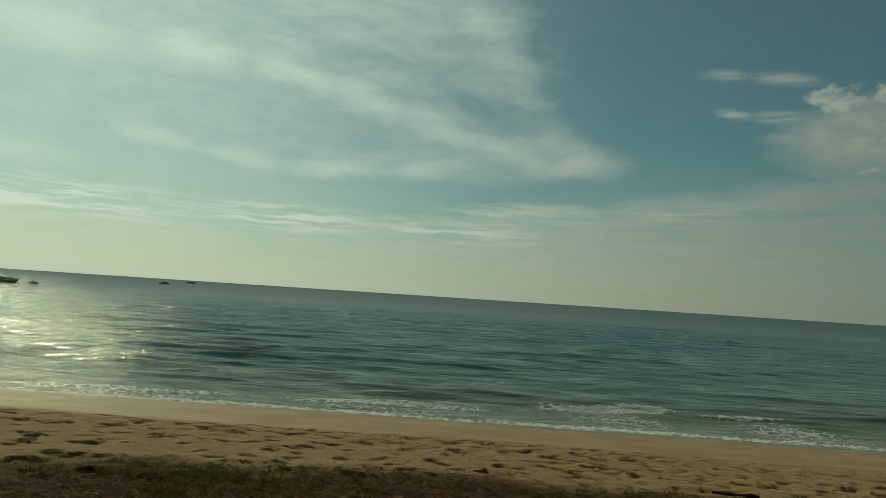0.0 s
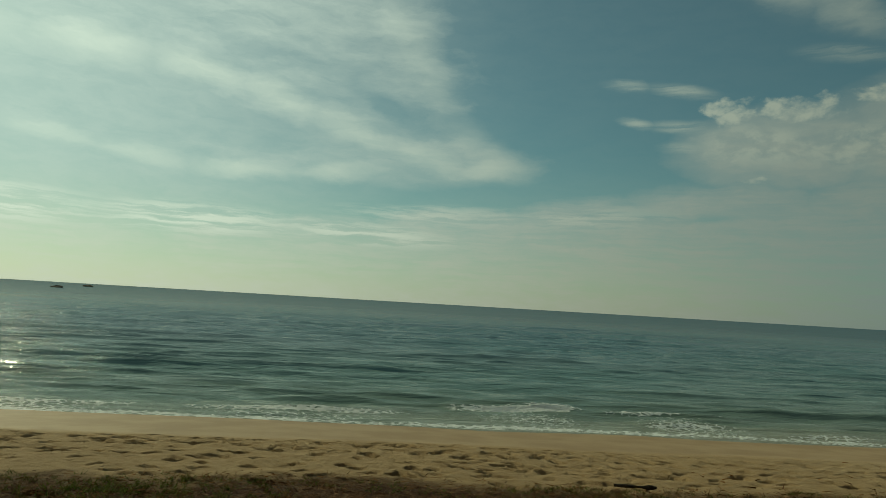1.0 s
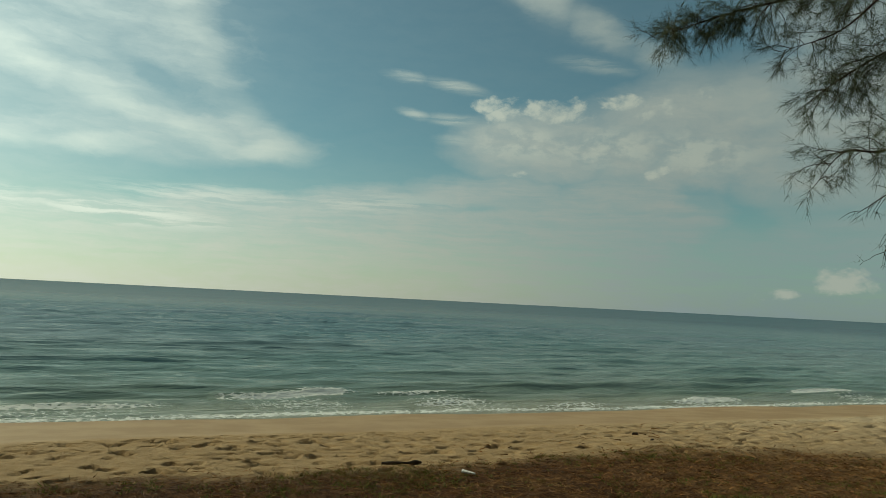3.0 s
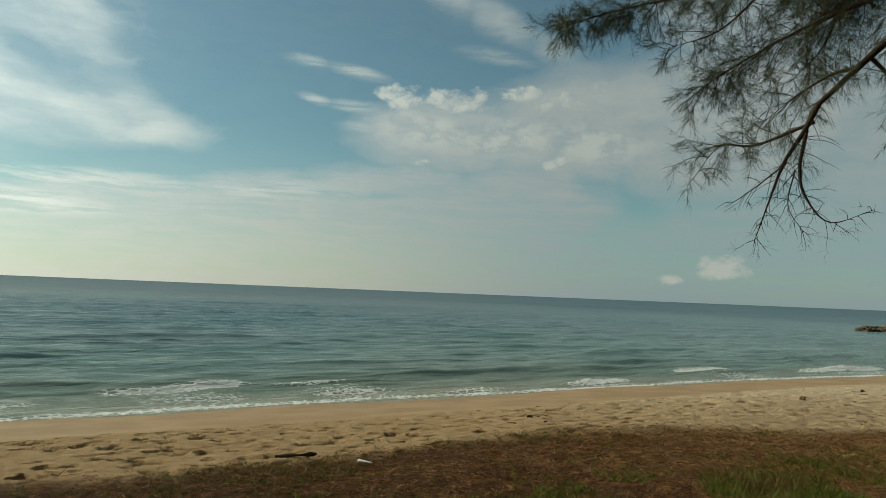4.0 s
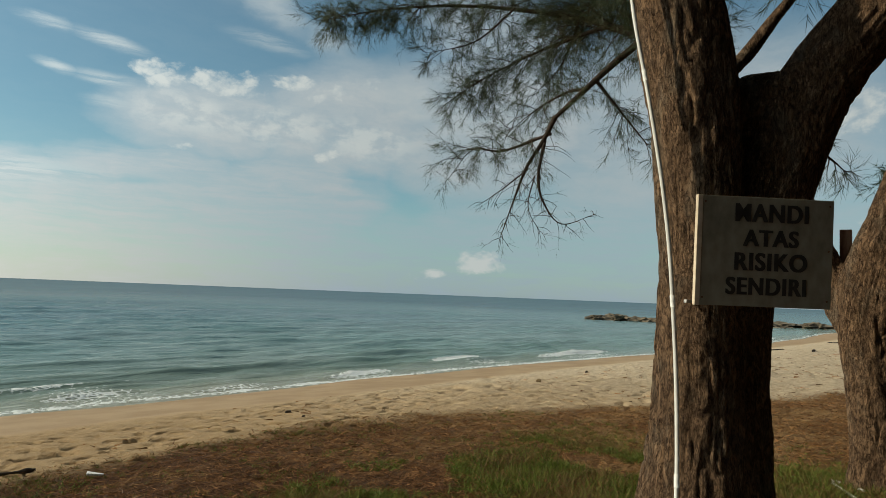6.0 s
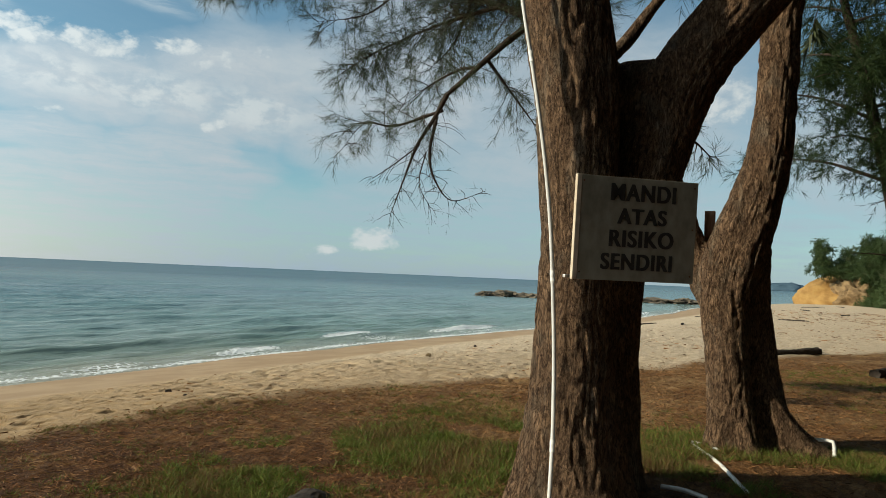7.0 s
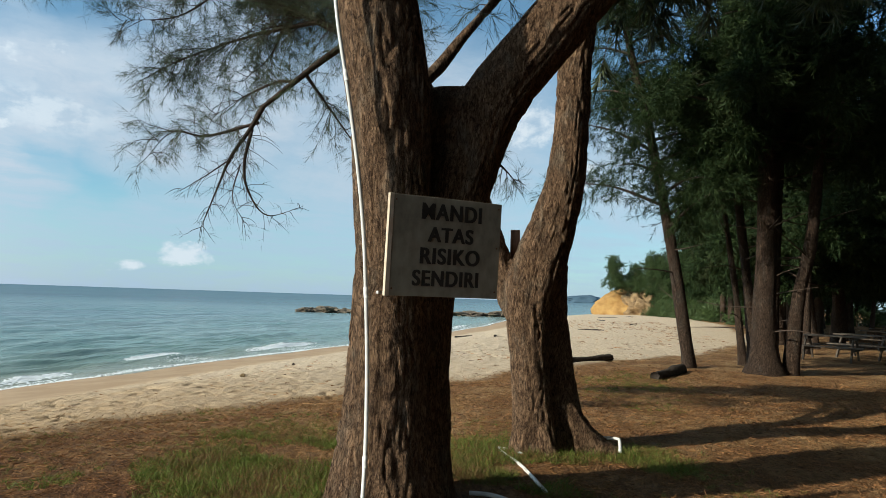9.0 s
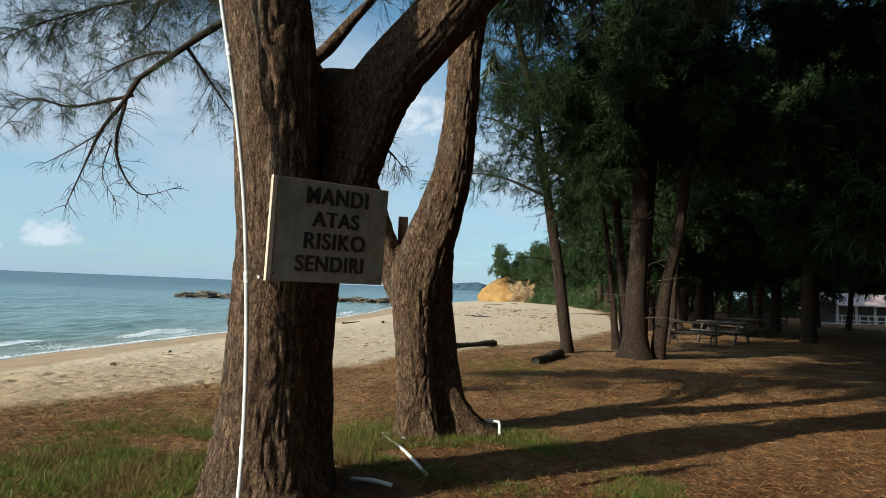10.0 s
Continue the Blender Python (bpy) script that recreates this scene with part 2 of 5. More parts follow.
def bark_material(name, dark, light, moss):
    m, nt, bsdf, pos = material(name, light, 0.9)
    vec = nt.nodes.new("ShaderNodeTexCoord").outputs["Object"]
    wob = node(nt, "ShaderNodeTexNoise", {"Vector": vec, "Scale": 9.0, "Detail": 4.0}).outputs[1]
    bent = nt.nodes.new("ShaderNodeVectorMath")
    bent.operation = "MULTIPLY_ADD"
    nt.links.new(wob, bent.inputs[0])
    bent.inputs[1].default_value = (0.035, 0.035, 0.08)
    nt.links.new(vec, bent.inputs[2])
    plates = node(nt, "ShaderNodeTexVoronoi", {"Vector": mapped(nt, bent.outputs[0], scale=(1, 1, 0.22)), "Scale": 46.0})
    plates.feature = "DISTANCE_TO_EDGE"
    crack = smooth(nt, plates.outputs["Distance"], 0.0, 0.16)
    ridge = noisef(nt, mapped(nt, bent.outputs[0], scale=(1, 1, 0.5)), 30, 12, 0.85, 0.5)
    fiss = math_(nt, "ABSOLUTE", math_(nt, "MULTIPLY_ADD", noisef(nt, mapped(nt, bent.outputs[0], scale=(1, 1, 0.3)), 22, 8, 0.75, 0.4), 2.0, -1.0))
    fiss = smooth(nt, fiss, 0.01, 0.15)
    crack = math_(nt, "MULTIPLY_ADD", crack, 0.3, math_(nt, "MULTIPLY", fiss, 0.7))
    blot = noisef(nt, mapped(nt, vec, scale=(1, 1, 0.5)), 4.0, 5, 0.65)
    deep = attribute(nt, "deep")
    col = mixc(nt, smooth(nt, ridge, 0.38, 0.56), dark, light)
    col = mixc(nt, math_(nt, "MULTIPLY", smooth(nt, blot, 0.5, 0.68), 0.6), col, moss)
    # the furrows' darkness is put into the colour too, besides the relief
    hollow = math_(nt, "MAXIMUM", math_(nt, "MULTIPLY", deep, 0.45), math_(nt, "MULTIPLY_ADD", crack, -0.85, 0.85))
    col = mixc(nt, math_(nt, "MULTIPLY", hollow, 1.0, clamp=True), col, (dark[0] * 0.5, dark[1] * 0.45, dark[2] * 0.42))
    nt.links.new(col, bsdf.inputs["Base Color"])
    h = math_(nt, "MULTIPLY_ADD", ridge, 0.8, math_(nt, "MULTIPLY", crack, 0.4))
    bump(nt, bsdf, h, 1.0, 0.045)
    return m


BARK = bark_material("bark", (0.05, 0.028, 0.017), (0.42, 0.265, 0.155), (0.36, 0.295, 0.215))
# same bark for the grove, its shade partly put into a darker colour
BARK_SHADED = bark_material("bark_darkened_for_shade", (0.028, 0.019, 0.014), (0.125, 0.083, 0.056), (0.11, 0.095, 0.077))
TWIG = speckled("twig_bark", (0.03, 0.022, 0.017), (0.085, 0.062, 0.047), 40, 0.9)
DRIFT = speckled("driftwood", (0.014, 0.011, 0.009), (0.06, 0.047, 0.036), 12, 0.9, (1, 1, 1), 0.8, 0.02)


def foliage(name, dark, light, brown, thinness=0.22, gloss=0.4):
    m, nt, bsdf, pos = material(name, light, 0.55)
    bsdf.inputs["Specular IOR Level"].default_value = gloss
    island = nt.nodes.new("ShaderNodeNewGeometry").outputs["Random Per Island"]
    patch = noisef(nt, pos, 0.9, 3, 0.5)
    col = mixc(nt, island, dark, light)
    col = mixc(nt, math_(nt, "MULTIPLY", smooth(nt, patch, 0.55, 0.75), 0.55), col, brown)
    nt.links.new(col, bsdf.inputs["Base Color"])
    thin = node(nt, "ShaderNodeBsdfTranslucent", {0: col})
    both = node(nt, "ShaderNodeMixShader", {0: thinness, 1: bsdf.outputs[0], 2: thin.outputs[0]})
    out = [n for n in nt.nodes if n.type == "OUTPUT_MATERIAL"][0]
    nt.links.new(both.outputs[0], out.inputs[0])
    return m


NEEDLE = foliage("casuarina_needles", (0.028, 0.044, 0.020), (0.085, 0.105, 0.045), (0.10, 0.075, 0.04), 0.3)
# the NEEDLE foliage darkened and dulled, so the colour carries the grove's shade
NEEDLE_SHADED = foliage("casuarina_needles_darkened_for_shade", (0.014, 0.027, 0.011), (0.042, 0.062, 0.021), (0.045, 0.045, 0.02), 0.05, 0.06)
SHRUB = foliage("shrub_leaves", (0.03, 0.06, 0.018), (0.09, 0.13, 0.035), (0.12, 0.11, 0.05))
GRASS = foliage("grass_blades", (0.045, 0.07, 0.012), (0.195, 0.235, 0.043), (0.2, 0.17, 0.052), 0.24, 0.12)
STRAW = foliage("dry_straw", (0.08, 0.048, 0.02), (0.27, 0.18, 0.075), (0.17, 0.095, 0.04), 0.2, 0.1)
LITTER = foliage("dry_needles", (0.05, 0.023, 0.010), (0.40, 0.20, 0.078), (0.44, 0.27, 0.115), 0.2, 0.1)


def ground_material():
    m, nt, bsdf, pos = material("sand_and_needle_litter", (0.5, 0.4, 0.27), 0.9)
    litter, wet = attribute(nt, "litter"), attribute(nt, "wet")
    n1 = noisef(nt, pos, 1.1, 5, 0.6)
    n2 = noisef(nt, pos, 7.0, 6, 0.65)
    n3 = noisef(nt, pos, 60.0, 5, 0.7)
    marks = smooth(nt, noisef(nt, mapped(nt, pos, scale=(0.8, 1, 1)), 15.0, 5, 0.6, 0.5), 0.30, 0.52)
    grain = noisef(nt, pos, 420.0, 2, 0.6)
    sand = mixc(nt, smooth(nt, n2, 0.3, 0.7), (0.35, 0.235, 0.12), (0.46, 0.325, 0.18))
    sand = mixc(nt, smooth(nt, n3, 0.35, 0.75, 0.0, 0.4), sand, (0.22, 0.15, 0.085))
    px = node(nt, "ShaderNodeSeparateXYZ", {0: pos}).outputs[0]
    dry = mixc(nt, smooth(nt, n2, 0.3, 0.7), (0.45, 0.35, 0.235), (0.62, 0.50, 0.35))
    lumps = noisef(nt, mapped(nt, pos, scale=(0.6, 1, 1)), 5.5, 6, 0.65)
    dry = mixc(nt, smooth(nt, lumps, 0.52, 0.70, 0.0, 0.45), dry, (0.30, 0.22, 0.14))
    sand = mixc(nt, smooth(nt, px, 4.0, 18.0), sand, dry)
    damp = mixc(nt, smooth(nt, n1, 0.35, 0.65), (0.31, 0.205, 0.11), (0.38, 0.265, 0.15))
    sand = mixc(nt, wet, sand, damp)
    strand = noisef(nt, mapped(nt, pos, rot=(0, 0, 0.5), scale=(0.5, 1.6, 1)), 55.0, 6, 0.75, 1.2)
    brown = mixc(nt, smooth(nt, strand, 0.38, 0.63), (0.03, 0.012, 0.005), (0.38, 0.17, 0.06))
    clump = smooth(nt, noisef(nt, mapped(nt, pos, scale=(0.7, 1.1, 1)), 6.5, 8, 0.72, 0.6), 0.57, 0.43)
    golden = attribute(nt, "golden")
    # paler, more golden litter towards larger x
    brown = mixc(nt, math_(nt, "MULTIPLY", smooth(nt, n1, 0.35, 0.68, 0.25, 1.0), math_(nt, "MULTIPLY_ADD", golden, 0.62, 0.18)), brown, (0.52, 0.33, 0.15))
    brown = mixc(nt, math_(nt, "MULTIPLY", clump, math_(nt, "MULTIPLY_ADD", golden, -0.3, 0.6)), brown, (0.04, 0.018, 0.008))
    # darker litter towards small x
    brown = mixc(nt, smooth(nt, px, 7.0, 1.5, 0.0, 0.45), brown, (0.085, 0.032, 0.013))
    edge = math_(nt, "ADD", litter, math_(nt, "MULTIPLY", math_(nt, "SUBTRACT", math_(nt, "ADD", math_(nt, "MULTIPLY", n2, 0.6), math_(nt, "MULTIPLY", strand, 0.4)), 0.5), 1.5))
    edge = smooth(nt, edge, 0.25, 0.75)
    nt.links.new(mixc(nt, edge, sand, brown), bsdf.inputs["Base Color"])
    nt.links.new(math_(nt, "MULTIPLY_ADD", wet, -0.3, 0.92), bsdf.inputs["Roughness"])
    h = math_(nt, "ADD", math_(nt, "MULTIPLY", n2, 0.2), math_(nt, "MULTIPLY_ADD", n3, 0.35, math_(nt, "MULTIPLY", marks, 0.24)))
    h = math_(nt, "ADD", h, math_(nt, "MULTIPLY", math_(nt, "MULTIPLY_ADD", clump, -0.9, math_(nt, "MULTIPLY", strand, 0.8)), edge))
    h = math_(nt, "MULTIPLY_ADD", grain, 0.05, math_(nt, "MULTIPLY_ADD", math_(nt, "MULTIPLY", lumps, smooth(nt, px, 5.0, 14.0)), 1.0, h))
    h = math_(nt, "MULTIPLY", h, math_(nt, "MULTIPLY_ADD", wet, -0.93, 1.0))
    bump(nt, bsdf, h, 1.0, 0.055)
    return m


def water_material():
    m, nt, bsdf, pos = material("sea_water", (0.03, 0.12, 0.12), 0.07)
    bsdf.inputs["IOR"].default_value = 1.33
    off, foam = attribute(nt, "offshore"), attribute(nt, "foam")
    # sea colour by distance, raised to make up for the weakened sky reflection
    ramp = nt.nodes.new("ShaderNodeValToRGB")
    nt.links.new(math_(nt, "DIVIDE", off, 150.0, clamp=True), ramp.inputs[0])
    els = ramp.color_ramp.elements
    els[0].position, els[0].color = 0.0, (0.25, 0.24, 0.17, 1)
    els[1].position, els[1].color = 1.0, (0.075, 0.122, 0.172, 1)
    for p, c in ((0.018, (0.16, 0.21, 0.17, 1)), (0.06, (0.19, 0.268, 0.262, 1)), (0.2, (0.15, 0.222, 0.256, 1)), (0.5, (0.105, 0.168, 0.208, 1))):
        e = els.new(p)
        e.color = c
    far = math_(nt, "DIVIDE", off, math_(nt, "ADD", off, 55.0))
    patch = noisef(nt, mapped(nt, pos, scale=(0.05, 0.16, 1)), 1.0, 4, 0.6)
    col = mixc(nt, smooth(nt, patch, 0.35, 0.65, 0.0, 0.35), ramp.outputs[0], (0.09, 0.21, 0.195))
    # dark wave streaks far out are put into the colour, the mesh being flat
    drift = noisef(nt, mapped(nt, pos, scale=(0.010, 0.05, 1)), 1.0, 8, 0.7)
    col = mixc(nt, math_(nt, "MULTIPLY", smooth(nt, drift, 0.42, 0.6, 0.0, 0.45), far), col, (0.06, 0.10, 0.14))
    net = node(nt, "ShaderNodeTexVoronoi", {"Vector": mapped(nt, pos, scale=(0.8, 1.3, 1)), "Scale": 5.5})
    net.feature = "DISTANCE_TO_EDGE"
    web = smooth(nt, net.outputs["Distance"], 0.22, 0.0)
    lace = math_(nt, "MULTIPLY_ADD", web, 0.2, math_(nt, "MULTIPLY", noisef(nt, mapped(nt, pos, scale=(0.7, 1.2, 1)), 8.0, 8, 0.75, 0.9), 0.9))
    cover = smooth(nt, math_(nt, "ADD", foam, math_(nt, "MULTIPLY", math_(nt, "SUBTRACT", lace, 0.5), 2.0)), 0.42, 0.66)
    cover = math_(nt, "MULTIPLY", cover, smooth(nt, foam, 0.03, 0.22))
    col = mixc(nt, cover, col, (0.80, 0.82, 0.80))
    nt.links.new(col, bsdf.inputs["Base Color"])
    nt.links.new(math_(nt, "MULTIPLY_ADD", cover, 0.6, math_(nt, "MULTIPLY_ADD", far, 0.06, 0.06)), bsdf.inputs["Roughness"])
    bsdf.inputs["Specular IOR Level"].default_value = 0.26

    def ripple(turn, stretch, scale, rough=0.6):
        n = noisef(nt, mapped(nt, pos, rot=(0, 0, turn), scale=(stretch, 1.0, 1)), scale, 6, rough, 0.25)
        return math_(nt, "SUBTRACT", 1.0, math_(nt, "ABSOLUTE", math_(nt, "MULTIPLY_ADD", n, 2.0, -1.0)))

    calm = smooth(nt, noisef(nt, mapped(nt, pos, scale=(0.06, 0.15, 1)), 1.0, 3, 0.5), 0.3, 0.65, 0.55, 1.0)
    b0 = node(nt, "ShaderNodeBump", {"Strength": math_(nt, "MULTIPLY", calm, 0.65), "Distance": 0.075, "Height": ripple(0.08, 0.22, 3.6)})
    b1 = node(nt, "ShaderNodeBump", {"Strength": math_(nt, "MULTIPLY", calm, 0.6), "Distance": 0.2, "Height": ripple(-0.1, 0.14, 1.15), "Normal": b0.outputs[0]})
    b2 = node(nt, "ShaderNodeBump", {"Strength": 0.3, "Distance": 0.5, "Height": ripple(0.06, 0.12, 0.36, 0.5), "Normal": b1.outputs[0]})
    b3 = node(nt, "ShaderNodeBump", {"Strength": cover, "Distance": 0.05, "Height": lace, "Normal": b2.outputs[0]})
    nt.links.new(b3.outputs[0], bsdf.inputs["Normal"])
    # choppy water far out shows its own colour more than the low sky
    chop = node(nt, "ShaderNodeBsdfDiffuse", {"Color": col, "Normal": b3.outputs[0]})
    both = node(nt, "ShaderNodeMixShader", {0: math_(nt, "MULTIPLY_ADD", far, 0.62, 0.18), 1: bsdf.outputs[0], 2: chop.outputs[0]})
    out = [n for n in nt.nodes if n.type == "OUTPUT_MATERIAL"][0]
    nt.links.new(both.outputs[0], out.inputs[0])
    return m


ROCK = speckled("sea_rock", (0.025, 0.022, 0.018), (0.20, 0.16, 0.11), 1.6, 0.85, (1, 1, 1.6), 0.9, 0.15, 8, 0.4, 0.6)
CLAY = speckled("ochre_sandstone", (0.20, 0.10, 0.03), (0.40, 0.25, 0.085), 0.9, 0.9, (1, 1, 1.3), 0.8, 0.25, 8)
CLAY_PALE = speckled("pale_broken_sandstone", (0.07, 0.042, 0.022), (0.37, 0.255, 0.13), 1.3, 0.9, (1, 1, 1.5), 1.0, 0.4, 8)
# the haze of the distance is painted into the hill's blue base colour
HILL = speckled("wooded_hill_haze_tint", (0.05, 0.085, 0.12), (0.07, 0.11, 0.145), 0.01, 1.0)
PVC = speckled("white_plastic_pipe", (0.60, 0.58, 0.53), (0.80, 0.79, 0.75), 9, 0.4, (1, 1, 1), 0.05, 0.002)
BOARD = speckled("weathered_cream_paint", (0.17, 0.155, 0.115), (0.36, 0.33, 0.25), 14, 0.75, (1, 1, 0.6), 0.3, 0.003, 7)
# board edge in a paler tone that holds the sun falling on it
EDGE = speckled("sunlit_board_edge", (0.45, 0.36, 0.25), (0.68, 0.58, 0.44), 20, 0.8)
PAINT = speckled("faded_black_paint", (0.012, 0.011, 0.01), (0.035, 0.032, 0.028), 18, 0.6)
POSTWOOD = speckled("red_brown_timber", (0.12, 0.065, 0.04), (0.30, 0.19, 0.13), 30, 0.85, (1, 1, 0.2))
RUST = speckled("rusty_steel", (0.09, 0.04, 0.02), (0.22, 0.12, 0.07), 30, 0.8)
PLANK = speckled("grey_weathered_plank", (0.045, 0.036, 0.028), (0.13, 0.105, 0.08), 9, 0.85, (0.2, 1, 1), 0.5, 0.006)
WHITE = speckled("white_painted_concrete", (0.50, 0.49, 0.46), (0.74, 0.73, 0.70), 2.0, 0.8)
ROOFING = speckled("faded_red_roof_sheet", (0.30, 0.22, 0.20), (0.48, 0.38, 0.35), 1.2, 0.7)
DARKWALL = speckled("dim_plaster", (0.10, 0.09, 0.08), (0.18, 0.17, 0.15), 1.0, 0.9)
WRAP = speckled("crumpled_white_plastic", (0.62, 0.60, 0.57), (0.82, 0.81, 0.79), 30, 0.5)
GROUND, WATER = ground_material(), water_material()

# ---- shapes ----


def lattice(ix, iy, iz, seed):
    h = (ix * 374761393 + iy * 668265263 + iz * 2147483647 + seed * 1274126177) & 0xFFFFFFFF
    h = ((h ^ (h >> 13)) * 1274126177) & 0xFFFFFFFF
    return ((h ^ (h >> 16)) & 0xFFFF) / 65535.0


def vnoise(x, y, z=0.0, seed=0):
    """Smooth value noise in 0..1, for arrays."""
    x, y, z = np.broadcast_arrays(np.asarray(x, float), np.asarray(y, float), np.asarray(z, float))
    fx, fy, fz = np.floor(x), np.floor(y), np.floor(z)
    ix, iy, iz = fx.astype(np.int64), fy.astype(np.int64), fz.astype(np.int64)
    u, v, w = x - fx, y - fy, z - fz
    u, v, w = u * u * (3 - 2 * u), v * v * (3 - 2 * v), w * w * (3 - 2 * w)
    out = 0.0
    for a in (0, 1):
        for b in (0, 1):
            for c in (0, 1):
                k = (u if a else 1 - u) * (v if b else 1 - v) * (w if c else 1 - w)
                out = out + k * lattice(ix + a, iy + b, iz + c, seed)
    return out


def fbm(x, y, z=0.0, seed=0, octaves=4):
    out, amp, tot = 0.0, 1.0, 0.0
    for o in range(octaves):
        out = out + amp * vnoise(np.asarray(x) * 2**o, np.asarray(y) * 2**o, np.asarray(z) * 2**o, seed + 17 * o)
        tot += amp
        amp *= 0.5
    return out / tot


def array_mesh(name, V, F, mat=None, smooth_shaded=True, attrs=()):
    """A mesh from arrays of vertices and of faces that all have the same number of corners."""
    V, F = np.ascontiguousarray(V, np.float32), np.ascontiguousarray(F, np.int32)
    me = bpy.data.meshes.new(name)
    n, k = F.shape
    me.vertices.add(len(V))
    me.vertices.foreach_set("co", V.ravel())
    me.loops.add(n * k)
    me.loops.foreach_set("vertex_index", F.ravel())
    me.polygons.add(n)
    me.polygons.foreach_set("loop_start", np.arange(0, n * k, k, dtype=np.int32))
    me.update(calc_edges=True)
    me.polygons.foreach_set("use_smooth", np.full(n, smooth_shaded))
    for key, values in dict(attrs).items():
        at = me.attributes.new(key, "FLOAT", "POINT")
        at.data.foreach_set("value", np.ascontiguousarray(values, np.float32).ravel())
    if mat:
        me.materials.append(mat)
    return me


def part(name, me, parent=None, label=""):
    ob = new(name, me)
    if parent:
        ob.parent = parent
    return tagged(ob, label) if label else ob


def thing(name, label, category, at=(0, 0, 0), group="", kind=""):
    ob = new(name)
    ob.location = at
    ob.empty_display_size = 0.2
    return tagged(ob, label, category, group, kind)


def bm_mesh(name, bm, mat, smooth_shaded=False):
    me = bpy.data.meshes.new(name)
    bm.to_mesh(me)
    bm.free()
    me.materials.append(mat)
    if smooth_shaded:
        me.polygons.foreach_set("use_smooth", np.full(len(me.polygons), True))
    return me


def add_box(bm, size, m=Matrix(), bevel=0.0):
    made = bmesh.ops.create_cube(bm, size=1.0, matrix=m @ Matrix.Diagonal((*size, 1)))
    if bevel:
        edges = list({e for v in made["verts"] for e in v.link_edges})
        bmesh.ops.bevel(bm, geom=edges, offset=bevel, segments=2, profile=0.6, affect="EDGES")
    return bm


def box_part(name, size, m, mat, parent, bevel=0.006, label=""):
    return part(name, bm_mesh(name, add_box(bmesh.new(), size, m, bevel), mat), parent, label)


def spline(points, step):
    """Catmull-Rom through rows of numbers, resampled at about step metres; returns the rows and the run along them."""
    P = np.asarray(points, float)
    Q = np.vstack([2 * P[0] - P[1], P, 2 * P[-1] - P[-2]])
    rows = []
    for i in range(1, len(Q) - 2):
        n = max(1, int(np.ceil(np.linalg.norm(Q[i + 1, :3] - Q[i, :3]) / step)))
        t = (np.arange(n) / n)[:, None]
        a, b, c, d = Q[i - 1], Q[i], Q[i + 1], Q[i + 2]
        rows.append(0.5 * (2 * b + (c - a) * t + (2 * a - 5 * b + 4 * c - d) * t**2 + (3 * b - a - 3 * c + d) * t**3))
    rows.append(P[-1:])
    out = np.vstack(rows)
    run = np.concatenate([[0], np.cumsum(np.linalg.norm(np.diff(out[:, :3], axis=0), axis=1))])
    return out, run


def tube(points, segs=8, step=0.1, relief=None, cap=True):
    """Vertices, quads and depths of a tube along rows (x, y, z, radius). relief(dx, dy, run, radius) moves the skin outward."""
    C, run = spline(points, step)
    T = np.gradient(C[:, :3], axis=0)
    T /= np.linalg.norm(T, axis=1)[:, None] + 1e-9
    u = np.cross(T[0], (0.13, 0.97, 0.21))
    U = []
    for t in T:
        u = u - t * (u @ t)
        u /= np.linalg.norm(u)
        U.append(u)
    U = np.array(U)
    W = np.cross(T, U)
    ang = np.linspace(0, 2 * np.pi, segs, endpoint=False)
    ca, sa = np.cos(ang), np.sin(ang)
    N = U[:, None] * ca[None, :, None] + W[:, None] * sa[None, :, None]
    R = np.repeat(np.maximum(C[:, 3], 0.0005)[:, None], segs, 1)
    deep = np.zeros_like(R)
    if relief:
        push, deep = relief(R * ca, R * sa, np.repeat(run[:, None], segs, 1), R, N)
        R = R + push
    V = (C[:, None, :3] + N * R[:, :, None]).reshape(-1, 3)
    n = len(C)
    i, j = np.meshgrid(np.arange(n - 1), np.arange(segs), indexing="ij")
    j2 = (j + 1) % segs
    F = np.stack([i * segs + j, i * segs + j2, (i + 1) * segs + j2, (i + 1) * segs + j], -1).reshape(-1, 4)
    if cap:
        V = np.vstack([V, C[-1:, :3], C[:1, :3]])
        k = np.arange(0, segs, 2)
        for base, tip in (((n - 1) * segs, n * segs), (0, n * segs + 1)):
            F = np.vstack([F, np.stack([base + k, base + (k + 1) % segs, base + (k + 2) % segs, np.full_like(k, tip)], -1)])
        deep = np.append(deep.ravel(), (0, 0))
    return V, F, deep.ravel()


def joined(pieces):
    """Arrays of several tubes as one."""
    V, F, D, n = [], [], [], 0
    for v, f, d in pieces:
        V.append(v)
        F.append(f + n)
        D.append(d)
        n += len(v)
    return np.vstack(V), np.vstack(F), np.concatenate(D)


def bark_relief(seed, amp, wide=24.0, tall=4.5, flare=None):
    def relief(dx, dy, run, R, N):
        warp = 0.25 * vnoise(dx * 6, dy * 6, run * 3, seed + 5)
        n = vnoise(dx * wide + warp * 6, dy * wide, run * tall, seed)
        ridge = np.abs(2 * n - 1)
        m = vnoise(dx * wide * 2.1, dy * wide * 2.1, run * tall * 2.6, seed + 3)
        lump = vnoise(dx * 4, dy * 4, run * 1.6, seed + 9) - 0.5
        crack = np.clip(1 - ridge * 2.6, 0, 1)
        push = amp * (np.minimum(ridge, 0.5) * 2 - 1) + 0.45 * amp * (m - 0.5) + 2.6 * amp * lump
        if flare:
            ang = np.arctan2(dy, dx)
            height, lobes, size = flare
            root = np.exp(-np.maximum(run, 0) / height)
            push = push + size * root * (0.55 + 0.45 * np.cos(ang * lobes + seed))
        return push, crack
    return relief


